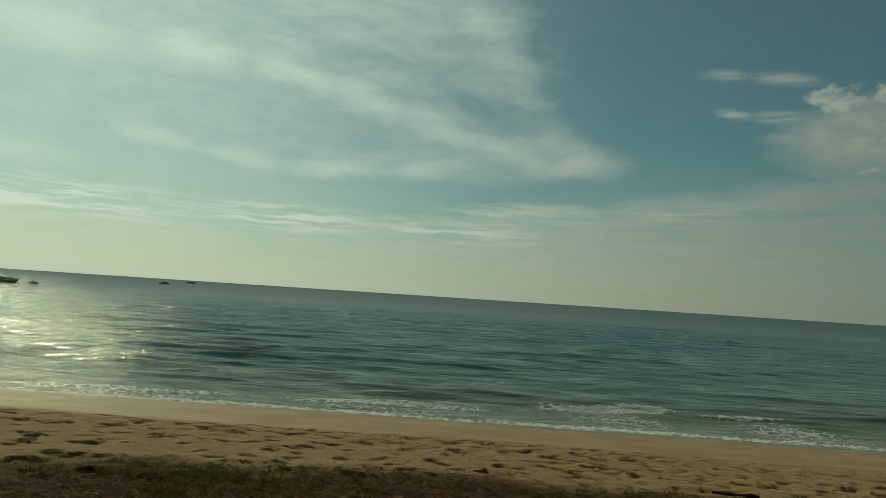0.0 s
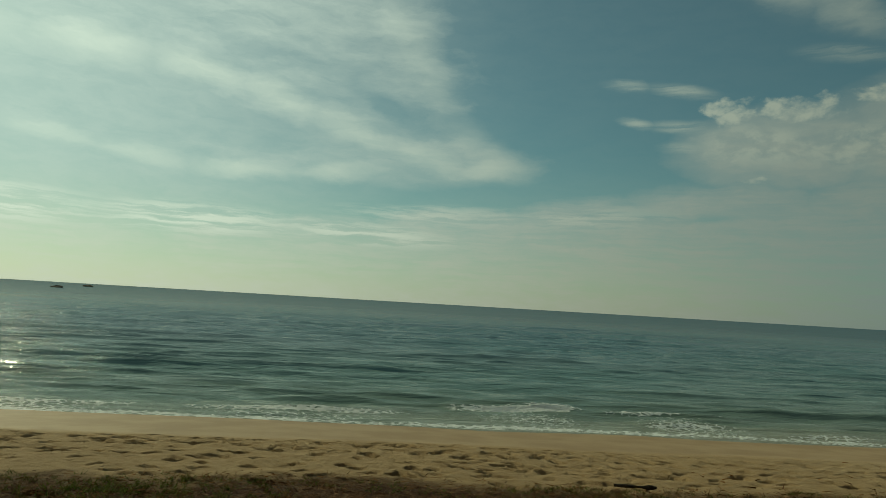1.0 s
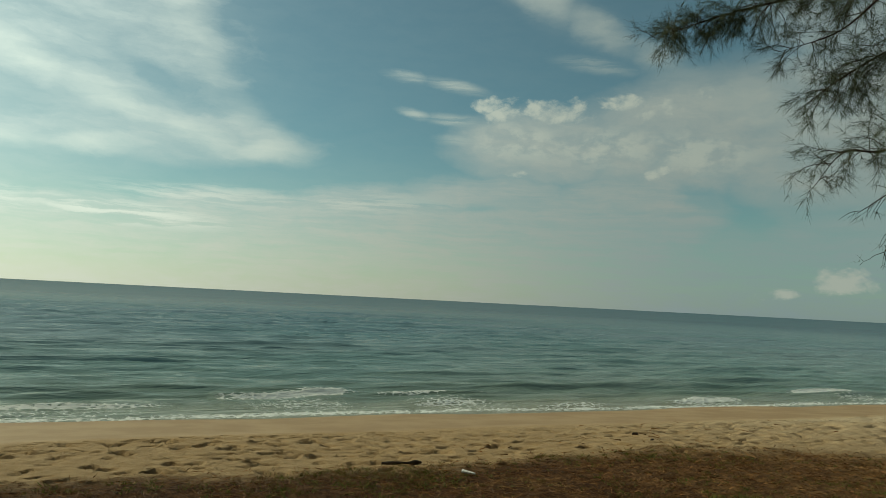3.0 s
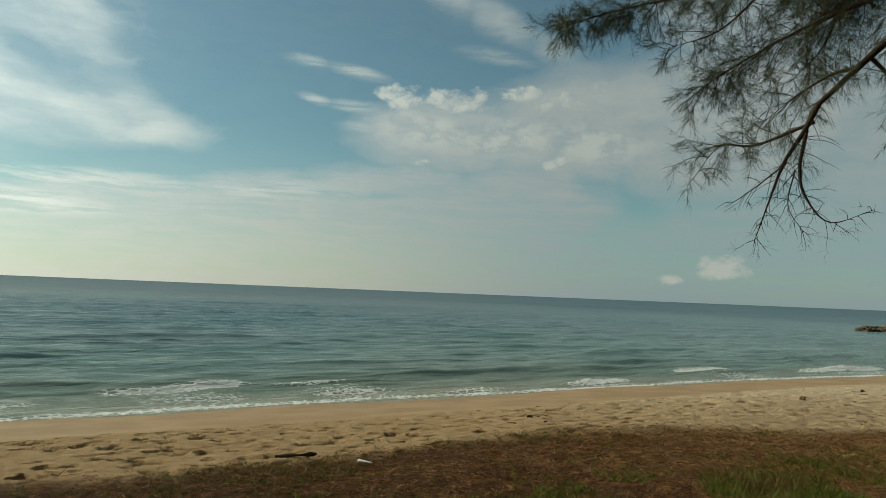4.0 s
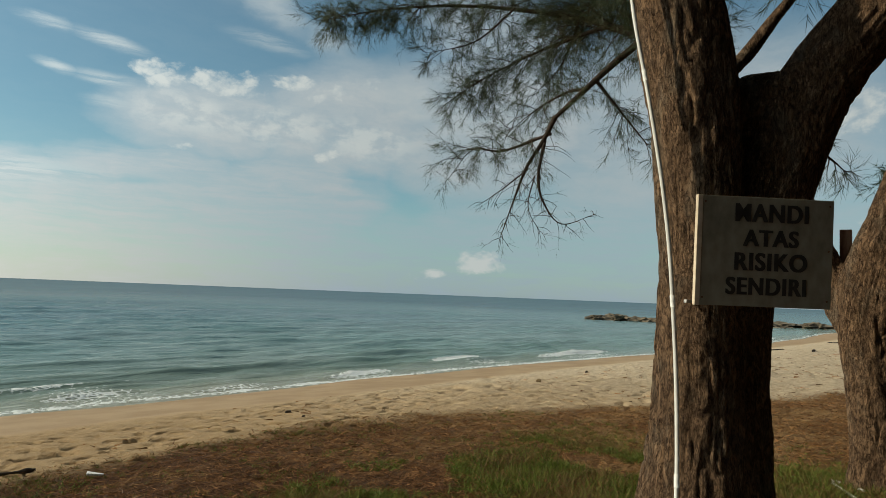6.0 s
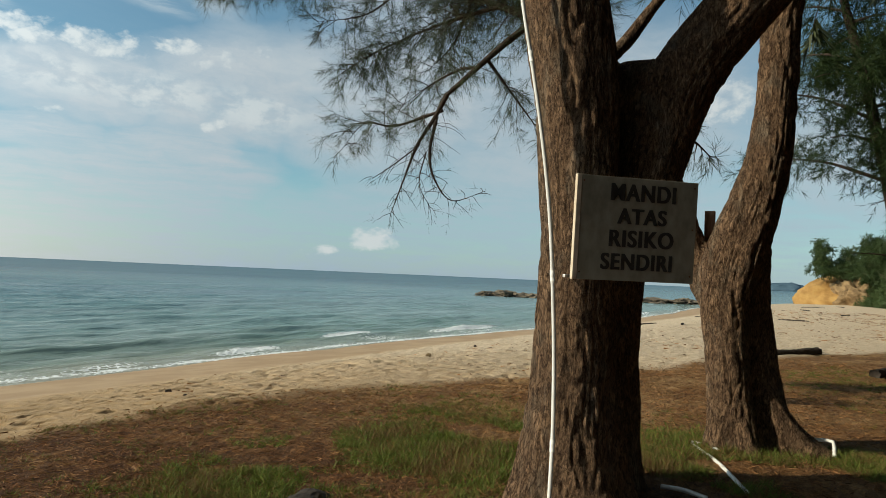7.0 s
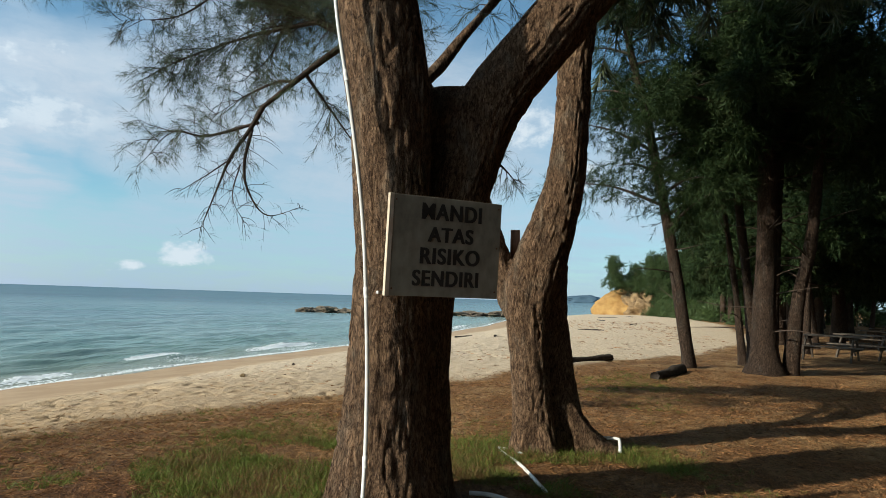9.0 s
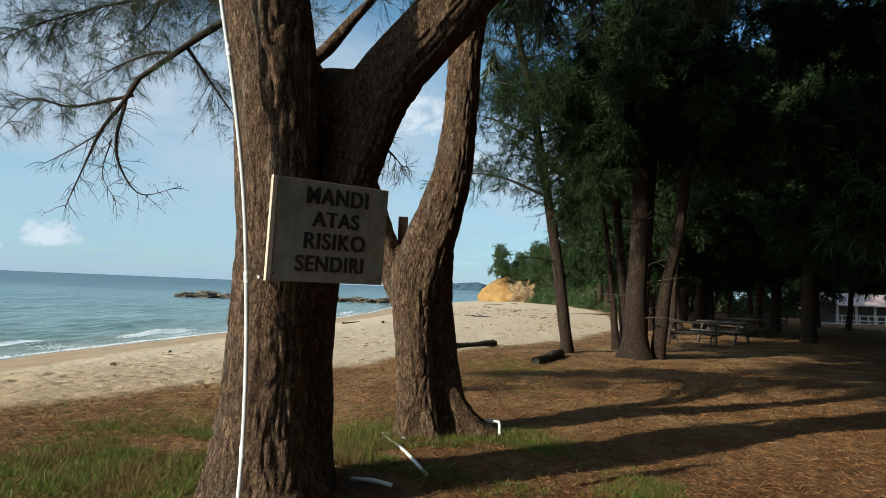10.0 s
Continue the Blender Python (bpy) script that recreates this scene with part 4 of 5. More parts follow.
def second_tree():
    tree = thing("casuarina_tree", "leaning forked casuarina with drooping needle boughs", "tree", (7.2, 0.25, 0))
    o = np.array((7.2, 0.25, 0, 0))
    a = np.array([(7.15, 0.30, -0.3, 0.31), (7.14, 0.32, 0.0, 0.245), (7.13, 0.35, 0.41, 0.205), (7.14, 0.39, 0.97, 0.21), (7.16, 0.41, 1.43, 0.255), (7.19, 0.33, 1.84, 0.285), (7.2, 0.20, 2.26, 0.25), (7.2, 0.08, 2.73, 0.205), (7.21, 0.03, 3.33, 0.185), (7.21, 0.0, 3.93, 0.185),
                  (7.21, -0.08, 4.54, 0.18), (7.21, -0.26, 5.15, 0.17), (7.2, -0.49, 5.95, 0.15), (7.3, -0.9, 7.5, 0.13), (7.4, -1.4, 9.5, 0.11), (7.5, -1.6, 12.5, 0.08), (7.5, -1.6, 16.0, 0.03)]) - o
    b = np.array([(7.25, 0.42, 1.2, 0.16), (7.3, 0.59, 1.52, 0.175), (7.3, 0.78, 1.92, 0.16), (7.27, 0.97, 2.42, 0.155), (7.21, 1.23, 3.0, 0.15), (7.14, 1.54, 3.57, 0.14), (7.04, 1.91, 4.12, 0.13), (6.92, 2.25, 4.6, 0.12), (6.8, 2.9, 6.0, 0.09), (6.7, 3.3, 7.5, 0.05), (6.6, 3.5, 8.6, 0.02)]) - o
    flute = np.array([(7.42, 0.12, -0.3, 0.36), (7.40, 0.08, 0.0, 0.30), (7.38, 0.14, 0.41, 0.24), (7.36, 0.21, 0.97, 0.215), (7.3, 0.28, 1.43, 0.23), (7.24, 0.26, 1.9, 0.22), (7.22, 0.18, 2.3, 0.2)]) - o
    root = np.array([(7.25, 0.1, 0.55, 0.12), (7.28, -0.08, 0.22, 0.13), (7.32, -0.3, 0.02, 0.10), (7.36, -0.55, -0.12, 0.05)]) - o
    main = [(7.27, 0.94, 2.42, 0.10), (7.5, 1.6, 3.5, 0.095), (7.9, 2.4, 4.5, 0.085), (8.13, 2.74, 4.71, 0.075), (8.0, 3.03, 4.48, 0.065), (7.84, 3.41, 4.1, 0.052), (7.68, 3.74, 3.74, 0.04)]
    bare = [[(7.68, 3.74, 3.74, 0.034), (7.6, 3.87, 3.42, 0.026), (7.51, 4.03, 3.1, 0.02), (7.44, 4.15, 2.7, 0.013), (7.36, 4.29, 2.2, 0.004)],
            [(7.62, 3.84, 3.45, 0.024), (7.5, 3.85, 2.98, 0.018), (7.54, 3.79, 2.67, 0.013), (7.64, 3.59, 2.41, 0.009), (7.82, 3.23, 2.54, 0.004)],
            [(7.52, 4.0, 3.1, 0.014), (7.42, 4.3, 2.85, 0.009), (7.3, 4.55, 2.65, 0.004)], [(7.5, 3.9, 3.0, 0.012), (7.45, 3.95, 2.6, 0.008), (7.5, 3.8, 2.3, 0.004)]]
    green = [[(7.68, 3.78, 3.55, 0.02), (7.53, 4.38, 3.36, 0.014), (7.32, 4.71, 3.36, 0.01), (7.17, 4.95, 3.0, 0.004)],
             [(8.13, 2.74, 4.71, 0.06), (8.3, 3.8, 5.25, 0.04), (8.1, 5.2, 5.65, 0.025), (7.6, 6.4, 5.7, 0.014), (6.9, 7.3, 5.45, 0.005)],
             [(8.2, 3.3, 5.0, 0.03), (8.3, 4.3, 4.9, 0.02), (8.2, 5.2, 4.6, 0.012), (8.0, 5.6, 4.3, 0.005)],
             [(7.9, 3.3, 4.2, 0.024), (8.05, 3.1, 3.9, 0.015), (8.15, 2.85, 3.55, 0.01), (8.25, 2.6, 3.2, 0.004)],
             [(7.84, 3.41, 4.1, 0.024), (8.0, 3.75, 4.15, 0.016), (8.05, 4.2, 4.0, 0.01), (7.95, 4.6, 3.7, 0.004)],
             [(7.3, 1.6, 3.7, 0.07), (7.7, 2.7, 5.2, 0.05), (7.9, 4.0, 6.2, 0.03), (7.7, 5.5, 6.8, 0.01)], [(8.13, 2.74, 4.71, 0.05), (8.5, 3.4, 5.4, 0.03), (8.9, 4.4, 5.7, 0.012)],
             [(7.0, 2.2, 4.6, 0.06), (7.3, 3.2, 5.8, 0.04), (7.2, 4.6, 6.7, 0.02), (6.8, 6.0, 7.0, 0.006)], [(8.0, 2.6, 4.6, 0.04), (8.3, 2.4, 5.2, 0.03), (8.7, 2.5, 5.9, 0.02), (9.0, 2.9, 6.4, 0.008)],
             [(8.1, 4.6, 5.5, 0.02), (8.0, 5.2, 5.1, 0.012), (7.8, 5.9, 5.0, 0.005)], [(8.25, 3.7, 5.2, 0.02), (8.5, 4.1, 4.7, 0.012), (8.5, 4.5, 4.35, 0.005)]]
    top = [[(6.7, 3.3, 7.3, 0.06), (7.4, 4.2, 8.4, 0.02)], [(7.3, -0.9, 7.4, 0.08), (8.2, -1.6, 8.4, 0.05), (9.3, -2.2, 8.9, 0.02)], [(7.25, -0.6, 6.4, 0.07), (8.0, 0.4, 7.4, 0.04), (9.0, 1.2, 7.9, 0.02)], [(7.35, -1.1, 8.2, 0.06), (7.2, -2.4, 9.0, 0.03), (7.3, -3.6, 9.0, 0.02)],
           [(6.8, 2.9, 6.0, 0.06), (6.0, 3.9, 7.4, 0.03), (5.6, 4.6, 7.9, 0.02)], [(7.21, -0.2, 5.0, 0.05), (7.9, -0.9, 5.5, 0.03), (8.9, -1.5, 5.5, 0.01)], [(7.2, -0.45, 5.8, 0.06), (8.3, -1.6, 6.6, 0.04), (9.8, -2.9, 6.8, 0.02), (11.0, -3.8, 6.4, 0.01)], [(7.3, -0.8, 7.0, 0.06), (8.8, -0.9, 7.9, 0.04), (10.6, -1.2, 8.2, 0.02)]]
    sub = lambda L: [np.array(l) - o for l in L]
    main, bare, green, top = np.array(main) - o, sub(bare), sub(green), sub(top)
    main[:, 3] *= 0.68
    # more unseen canopy, added to shade what stands to the right
    high = sub(shade_canopy([(7.25, -0.7, 6.6), (7.3, -0.9, 7.6), (7.38, -1.3, 9.0), (7.45, -1.5, 10.8), (7.5, -1.6, 12.6), (7.5, -1.6, 14.4), (7.4, -1.2, 8.4), (7.45, -1.5, 10.0)], 130, 6.5, 72))
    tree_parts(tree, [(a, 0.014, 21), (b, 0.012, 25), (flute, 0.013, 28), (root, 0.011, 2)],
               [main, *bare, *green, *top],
               [dict(limbs=high, per_metre=13, length=1.5, shoots=6, seed=17, count=8, reach=0.42, width=0.11, shoot=0.5, start=0.1, twigs=False),
                dict(limbs=green, per_metre=18, length=0.75, shoots=8, seed=11, count=15, reach=0.17, width=0.0034, shoot=0.22, twig_r=0.006, start=0.05),
                dict(limbs=green[1:3] + green[5:9], per_metre=24, length=0.9, shoots=9, seed=12, count=16, reach=0.18, width=0.0037, shoot=0.25, twig_r=0.007),
                dict(limbs=bare, per_metre=22, length=0.5, shoots=1, seed=13, count=4, reach=0.13, width=0.004, shoot=0.15, twig_r=0.0045, droop=0.45, lift=-0.25),
                dict(limbs=[main], per_metre=8, length=0.7, shoots=8, seed=15, count=15, reach=0.17, width=0.0042, shoot=0.22, start=0.55),
                dict(limbs=top, per_metre=16, length=1.5, shoots=9, seed=14, count=14, reach=0.26, width=0.03, shoot=0.4, twig_r=0.012, start=0.15)], (BARK, TWIG, NEEDLE), True, high)


forked_tree()
second_tree()


# ---- the grove ----


def grove_tree(rows, seed, label, crown_from=0.3, fullness=1.0, reach=2.4, at=None, wide=0.012, dead=0, leaf=NEEDLE_SHADED):
    """A slender casuarina along rows (x, y, z, radius), with boughs from a share of its height upward."""
    r = np.random.default_rng(seed)
    rows = np.array(rows, float)
    o = np.array((*rows[0, :2], 0, 0)) if at is None else np.array(at)
    tree = thing("casuarina_tree", label, "tree", tuple(o[:3]), "casuarina grove")
    rows = rows - o
    C, run = spline(rows, 0.3)
    limbs = []
    for s in np.linspace(crown_from, 0.97, int(16 * fullness)):
        i = int(s * (len(C) - 1))
        p, rad = C[i, :3], C[i, 3]
        a = r.uniform(0, 2 * np.pi)
        L = reach * (1.15 - 0.75 * s) * r.uniform(0.6, 1.15)
        d = np.array((math.cos(a), math.sin(a), r.uniform(0.05, 0.6)))
        limbs.append(np.array([(*p, rad * 0.4), (*(p + d * L * 0.45), rad * 0.25), (*(p + d * L * 0.8 + (0, 0, -0.1 * L)), rad * 0.12), (*(p + d * L + (0, 0, -0.2 * L)), 0.004)]))
    bare = []
    for s in r.uniform(0.12, crown_from + 0.1, dead):
        i = int(s * (len(C) - 1))
        a, L = r.uniform(0, 2 * np.pi), r.uniform(0.5, 1.7)
        d = np.array((math.cos(a), math.sin(a), r.uniform(-0.15, 0.5)))
        bare.append(np.array([(*C[i, :3], 0.022), (*(C[i, :3] + d * L * 0.5 + r.normal(size=3) * 0.06), 0.013), (*(C[i, :3] + d * L), 0.004)]))
    tree_parts(tree, [(rows, 0.012, seed)], limbs + bare,
               [dict(limbs=limbs, per_metre=7.5 * fullness, length=1.1, shoots=7, seed=seed + 1, count=14, reach=0.22, width=wide, shoot=0.45, start=0.1, twigs=False)], (BARK_SHADED, TWIG, leaf), False)
    return tree


SLIM = "slim leaning casuarina with a bare trunk and thin crown"
grove_tree([(17.5, -2.57, -0.2, 0.17), (17.54, -2.3, 1.77, 0.14), (17.57, -1.94, 3.93, 0.125), (17.61, -1.51, 6.13, 0.11), (17.64, -1.0, 8.37, 0.09), (17.65, -0.6, 10.5, 0.03)], 101, SLIM, 0.33, 2.1, 2.9, dead=5)
CLUMP = "casuarina trunk standing in a close clump"
grove_tree([(17.12, -4.11, -0.2, 0.56), (17.11, -4.12, 0.12, 0.42), (17.11, -4.12, 0.5, 0.31), (17.11, -4.14, 1.85, 0.25), (17.1, -4.19, 3.94, 0.22), (17.09, -4.2, 6.07, 0.18), (17.0, -4.4, 9.5, 0.1), (17.0, -4.6, 12.5, 0.03)], 103, CLUMP, 0.46, 2.2, 3.6, wide=0.024, dead=12)
grove_tree([(17.18, -4.67, -0.2, 0.20), (17.14, -4.84, 1.6, 0.15), (17.07, -5.09, 2.99, 0.14), (17.02, -5.25, 4.67, 0.12), (16.9, -5.6, 8.0, 0.08), (16.8, -5.8, 10.5, 0.03)], 104, CLUMP, 0.5, 2.0, 3.4, wide=0.024, dead=9)
grove_tree([(19.36, -4.16, -0.2, 0.12), (19.4, -3.92, 2.18, 0.085), (19.47, -3.54, 5.05, 0.075), (19.51, -3.34, 6.68, 0.06), (19.54, -3.11, 9.16, 0.03)], 105, CLUMP, 0.5, 1.5, 2.6, wide=0.02, dead=6)
grove_tree([(18.83, -4.3, -0.2, 0.16), (18.85, -4.12, 2.17, 0.12), (18.91, -3.83, 4.96, 0.1), (18.95, -3.64, 6.54, 0.085), (18.9, -3.4, 9.5, 0.03)], 106, CLUMP, 0.5, 1.5, 2.6, wide=0.02, dead=6)
grove_tree([(17.95, -4.45, -0.2, 0.19), (17.93, -4.5, 1.6, 0.15), (17.9, -4.6, 4.0, 0.13), (17.85, -4.7, 7.0, 0.1), (17.8, -4.8, 11.0, 0.03)], 107, CLUMP, 0.5, 1.5, 3.0, wide=0.024, dead=5)
grove_tree([(25.2, -7.3, -0.2, 0.15), (25.2, -7.35, 2.0, 0.12), (25.1, -7.5, 5.0, 0.1), (25.0, -7.6, 9.5, 0.03)], 108, "pale thin casuarina trunk behind the picnic tables", 0.5, 1.5, 2.8, wide=0.03)
kinds = []
for k, (h, r0, lean) in enumerate(((12.5, 0.24, 0.5), (10.5, 0.17, -0.7), (13.5, 0.28, 0.2), (9.5, 0.14, 0.9))):
    kinds.append(grove_tree([(0, 0, -0.2, r0 * 1.3), (lean * 0.15, 0, 0.7, r0), (lean * 0.5, 0.1, h * 0.35, r0 * 0.8), (lean * 1.2, 0.2, h * 0.7, r0 * 0.5), (lean * 1.5, 0.2, h, 0.03)], 200 + 10 * k, "tall casuarina in the shady grove behind the beach, also copied unseen to block light", 0.28, 2.7, 4.8, None, 0.038))
# places of the trees in the grove; the first four are the ones just built
# spots behind and left of the camera are unseen, added to block sky light
spots = [(44.8, -22.0), (42.0, -22.4), (44.5, -13.5), (52.7, -17.5), (28.5, -8.6), (33.0, -10.8), (38.0, -12.6), (47.0, -16.0), (56.0, -20.5), (60.0, -16.0), (66.0, -22.0), (72.0, -16.0), (48.0, -9.8), (64.0, -12.4), (54.0, -12.9), (31.0, -7.9), (76.0, -24.0), (80.0, -15.5), (70.0, -12.8), (84.0, -20.0), (36.0, -9.2), (41.5, -10.6), (36.0, -15.6), (30.0, -12.3), (27.0, -13.0), (75.0, -38.0), (74.0, -45.0), (80.0, -33.0), (86.0, -26.0), (92.0, -22.0), (95.0, -15.5), (88.0, -13.0), (70.0, -52.0), (62.0, -19.0), (58.0, -14.0), (50.0, -20.0), (98.0, -28.0), (100.0, -20.0), (21.0, -13.4), (17.0, -15.5), (24.6, -16.2), (30.0, -18.0), (24.0, -20.0), (38.0, -26.0), (30.0, -25.0), (64.0, -44.0), (54.0, -44.0), (68.0, -32.0), (48.0, -36.0), (11.0, -13.0), (6.0, -9.5), (2.0, -8.0), (-3.0, -7.5), (-8.0, -6.5), (-13.0, -5.0), (-6.0, -12.0), (0.0, -13.5), (5.0, -15.0), (-12.0, -11.0), (-19.0, -7.0),
         (20.0, -13.6), (22.5, -15.6), (27.0, -18.6), (33.0, -22.8), (16.0, -11.2), (19.0, -12.4), (39.0, -27.0), (14.0, -14.0), (17.5, -16.5), (24.0, -20.0), (30.0, -27.0), (9.0, -12.0), (3.0, -14.0), (-6.0, -12.0), (11.5, -19.0), (0.0, -21.0), (-14.0, -16.0), (90.0, -30.0), (82.0, -40.0), (76.0, -52.0),
         (-2.5, -6.0), (6.5, -8.6), (10.5, -11.0), (-8.0, -6.5), (-13.0, -8.0), (5.5, -10.5), (0.5, -9.6), (-5.5, -10.0), (6.0, -16.0), (-10.0, -20.0), (-20.0, -9.0), (-27.0, -12.0), (18.0, -22.0),
         (-6.5, 0.5), (-10.0, 2.2), (-15.0, 1.0), (-11.0, -3.0), (-20.0, 2.5), (-6.0, -3.6), (-25.0, -1.0), (-1.6, -3.6), (-17.0, -4.0), (-32.0, 2.0), (18.6, -13.4), (22.0, -15.0)]
turn = random.Random(4)
for n, (x, y) in enumerate(spots):
    m = pose(x, y, 0, 0, 0, turn.uniform(0, 360))
    if n < 4:
        kinds[n].matrix_basis = m
    else:
        copy_thing(kinds[turn.randrange(4)], m)


def make_shrubs():
    """Round green bushes and young casuarinas at the foot and on the top of the bluff."""
    r = np.random.default_rng(61)
    protos = []
    for k in range(3):
        n = 420
        d = unit(r.normal(size=(n, 3)))
        d[:, 2] = np.abs(d[:, 2])
        P = d * np.array((1.3, 1.3, 1.7)) * r.uniform(0.45, 1.0, (n, 1)) * (0.75 + 0.5 * vnoise(d[:, 0] * 2 + 7 * k, d[:, 1] * 2, d[:, 2] * 2, 3))[:, None]
        nv, nf = needle_tufts(P, unit(d + r.normal(size=(n, 3)) * 0.5) * 0.35, 9, 0.3, 0.05, 0.7, 0.1)
        bush = thing("bush", "dense green bush at the edge of the sand", "bush", (0, 0, 0), "bushes by the bluff")
        stem, f, dd = joined([tube([(0, 0, -0.2, 0.07), (0.2 * math.cos(a), 0.2 * math.sin(a), 0.6, 0.05), (0.7 * math.cos(a), 0.7 * math.sin(a), 1.3, 0.01)], 5, 0.2) for a in (0, 1.6, 3.1, 4.7)])
        part("stems", array_mesh("stems", stem, f, TWIG, True, {"deep": dd}), bush)
        part("crown", array_mesh("crown", nv, nf, SHRUB, False), bush)
        protos.append(bush)
    spots = [(90, -10.0, 0, 0.9), (91, -9.3, 0, 1.0), (88, -10.5, 0, 1.5), (85, -11.5, 0, 1.3), (83, -12.5, 0, 1.6), (80, -12.0, 0, 1.2), (95, -9.0, 2.9, 1.0), (93, -11.0, 2.0, 1.5), (90, -13.0, 1.2, 1.9), (87, -15.0, 0.6, 2.1), (83, -16.0, 0, 2.2), (79, -14.5, 0, 1.8), (98.5, -5.4, 3.9, 0.7), (77, -13.0, 0, 1.2),
             (74, -12.2, 0, 1.0), (71, -13.0, 0, 1.3), (96, -12.0, 3.0, 2.0), (100, -9.0, 4.0, 1.6), (78, -18.0, 0, 2.6), (72, -17.0, 0, 2.2), (67, -15.0, 0, 1.5), (94.0, -7.6, 0.0, 0.55), (93.2, -8.6, 0, 0.9), (92.6, -9.6, 0, 1.1), (95.6, -8.2, 2.4, 0.6), (96.6, -6.4, 3.3, 0.7), (94.6, -9.6, 1.4, 1.0), (97.6, -4.6, 3.6, 0.6), (64, -13.6, 0, 1.0), (61, -12.6, 0, 0.8), (91.6, -8.4, 0, 0.7), (90.4, -11.4, 0, 1.3), (88.8, -12.2, 0.2, 1.4), (86.4, -12.6, 0, 1.5), (72, -30, 0, 2.6), (73, -35, 0, 2.8), (72, -40, 0, 2.6), (70, -45, 0, 2.8), (68, -50, 0, 2.7), (66, -55, 0, 2.8), (64, -60, 0, 2.6), (76, -26, 0, 2.4), (60, -52, 0, 2.6), (94.0, -8.9, 0.8, 0.9), (92.2, -10.8, 0.7, 1.3)]
    for n, (x, y, z, s) in enumerate(spots):
        m = pose(x, y, z, 0, 0, 47.0 * n)
        if n < 3:
            protos[n].scale = (s, s, s)
            protos[n].matrix_basis = m @ Matrix.Diagonal((s, s, s, 1))
        else:
            b = copy_thing(protos[n % 3], m)
            b.scale = (s, s, s)
    for k, (x, y, z, h) in enumerate(((97.0, -3.9, 3.6, 4.2), (97.6, -6.6, 3.7, 3.2), (93.8, -10.2, 2.6, 5.5), (95.0, -8.8, 3.4, 5.0), (92.5, -12.0, 2.0, 6.5), (89.0, -14.5, 1.0, 8.0), (86.0, -18.0, 0.4, 9.0))):
        grove_tree([(x, y, z - 0.3, 0.12), (x + 0.1, y + 0.2, z + h * 0.5, 0.08), (x, y + 0.3, z + h, 0.02)], 300 + k, "young casuarina growing on top of the bluff", 0.08, 2.2, h * 0.40, (x, y, z, 0), wide=0.026, leaf=SHRUB)


make_shrubs()


# ---- headland, rocks and far hill ----


def rock(name, at, size, seed, mat, label, category, rough=0.35, flat=0.0, detail=4, freq=1.1):
    bm = bmesh.new()
    bmesh.ops.create_icosphere(bm, subdivisions=detail, radius=1.0)
    for v in bm.verts:
        c = v.co.copy()
        n = noise.fractal(c * freq + Vector((seed * 3.7, 0, 0)), 0.8, 2.1, 5)
        ridge = abs(noise.noise(c * 2.3 + Vector((0, seed * 1.9, 0))))
        c *= 1 + rough * n - rough * 0.5 * ridge
        if flat:
            c.z = min(c.z, 1 - flat + 0.12 * n)
        v.co = Vector((c.x * size[0], c.y * size[1], c.z * size[2]))
    ob = new(name, bm_mesh(name, bm, mat, detail > 4))
    ob.location = at
    return tagged(ob, label, category)


rock("bluff", (101.5, -6.9, -0.3), (6.3, 6.5, 4.6), 3, CLAY, "eroded ochre sandstone bluff at the end of the beach", "cliff", 0.16, 0.12, 5)
rock("broken_cliff", (97.4, -7.4, -0.3), (3.4, 3.0, 4.0), 9, CLAY_PALE, "crumbling pale sandstone cliff with roots and cracks", "cliff", 0.4, 0.1, 5, 1.7)
REEF = "dark weathered rock ledge lying in the sea"
for k, (x, y, sx, sy, sz) in enumerate(((82.6, 35.4, 2.4, 1.4, 0.75), (83.6, 33.2, 2.2, 1.9, 1.0), (84.6, 30.6, 1.8, 1.6, 0.7), (86.0, 27.4, 3.0, 2.6, 0.75), (80.0, 25.6, 1.2, 1.2, 0.45), (88.0, 23.2, 3.4, 2.6, 0.65), (92.0, 19.6, 3.6, 2.4, 0.8), (94.0, 16.4, 3.4, 2.5, 0.72), (95.0, 12.6, 1.6, 1.3, 0.85), (97.5, 13.5, 4.0, 3.0, 0.7), (100.0, 9.5, 3.0, 2.4, 0.6))):
    rock("sea_rock", (x, y, SEA - 0.05), (sx, sy, sz * 0.85), 20 + k, ROCK, REEF, "rock", 0.55, 0.0, 4, 1.6)
for k, (x, y, s, h) in enumerate(((-74.5, 113.0, 4.2, 1.2), (-72.2, 120.5, 0.9, 0.45), (-118.0, 290.0, 2.2, 0.9), (-183.0, 500.0, 3.2, 1.2))):
    rock("sea_rock", (x, y, SEA - 0.05), (s, s * 0.7, h), 40 + k, ROCK, "small dark rock far out in the sea", "rock", 0.4)
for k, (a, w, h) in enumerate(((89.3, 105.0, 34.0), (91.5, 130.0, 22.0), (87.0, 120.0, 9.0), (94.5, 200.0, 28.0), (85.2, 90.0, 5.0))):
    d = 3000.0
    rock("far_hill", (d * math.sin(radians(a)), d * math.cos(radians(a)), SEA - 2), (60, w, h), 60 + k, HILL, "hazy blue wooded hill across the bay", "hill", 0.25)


# ---- things on and by the trees ----


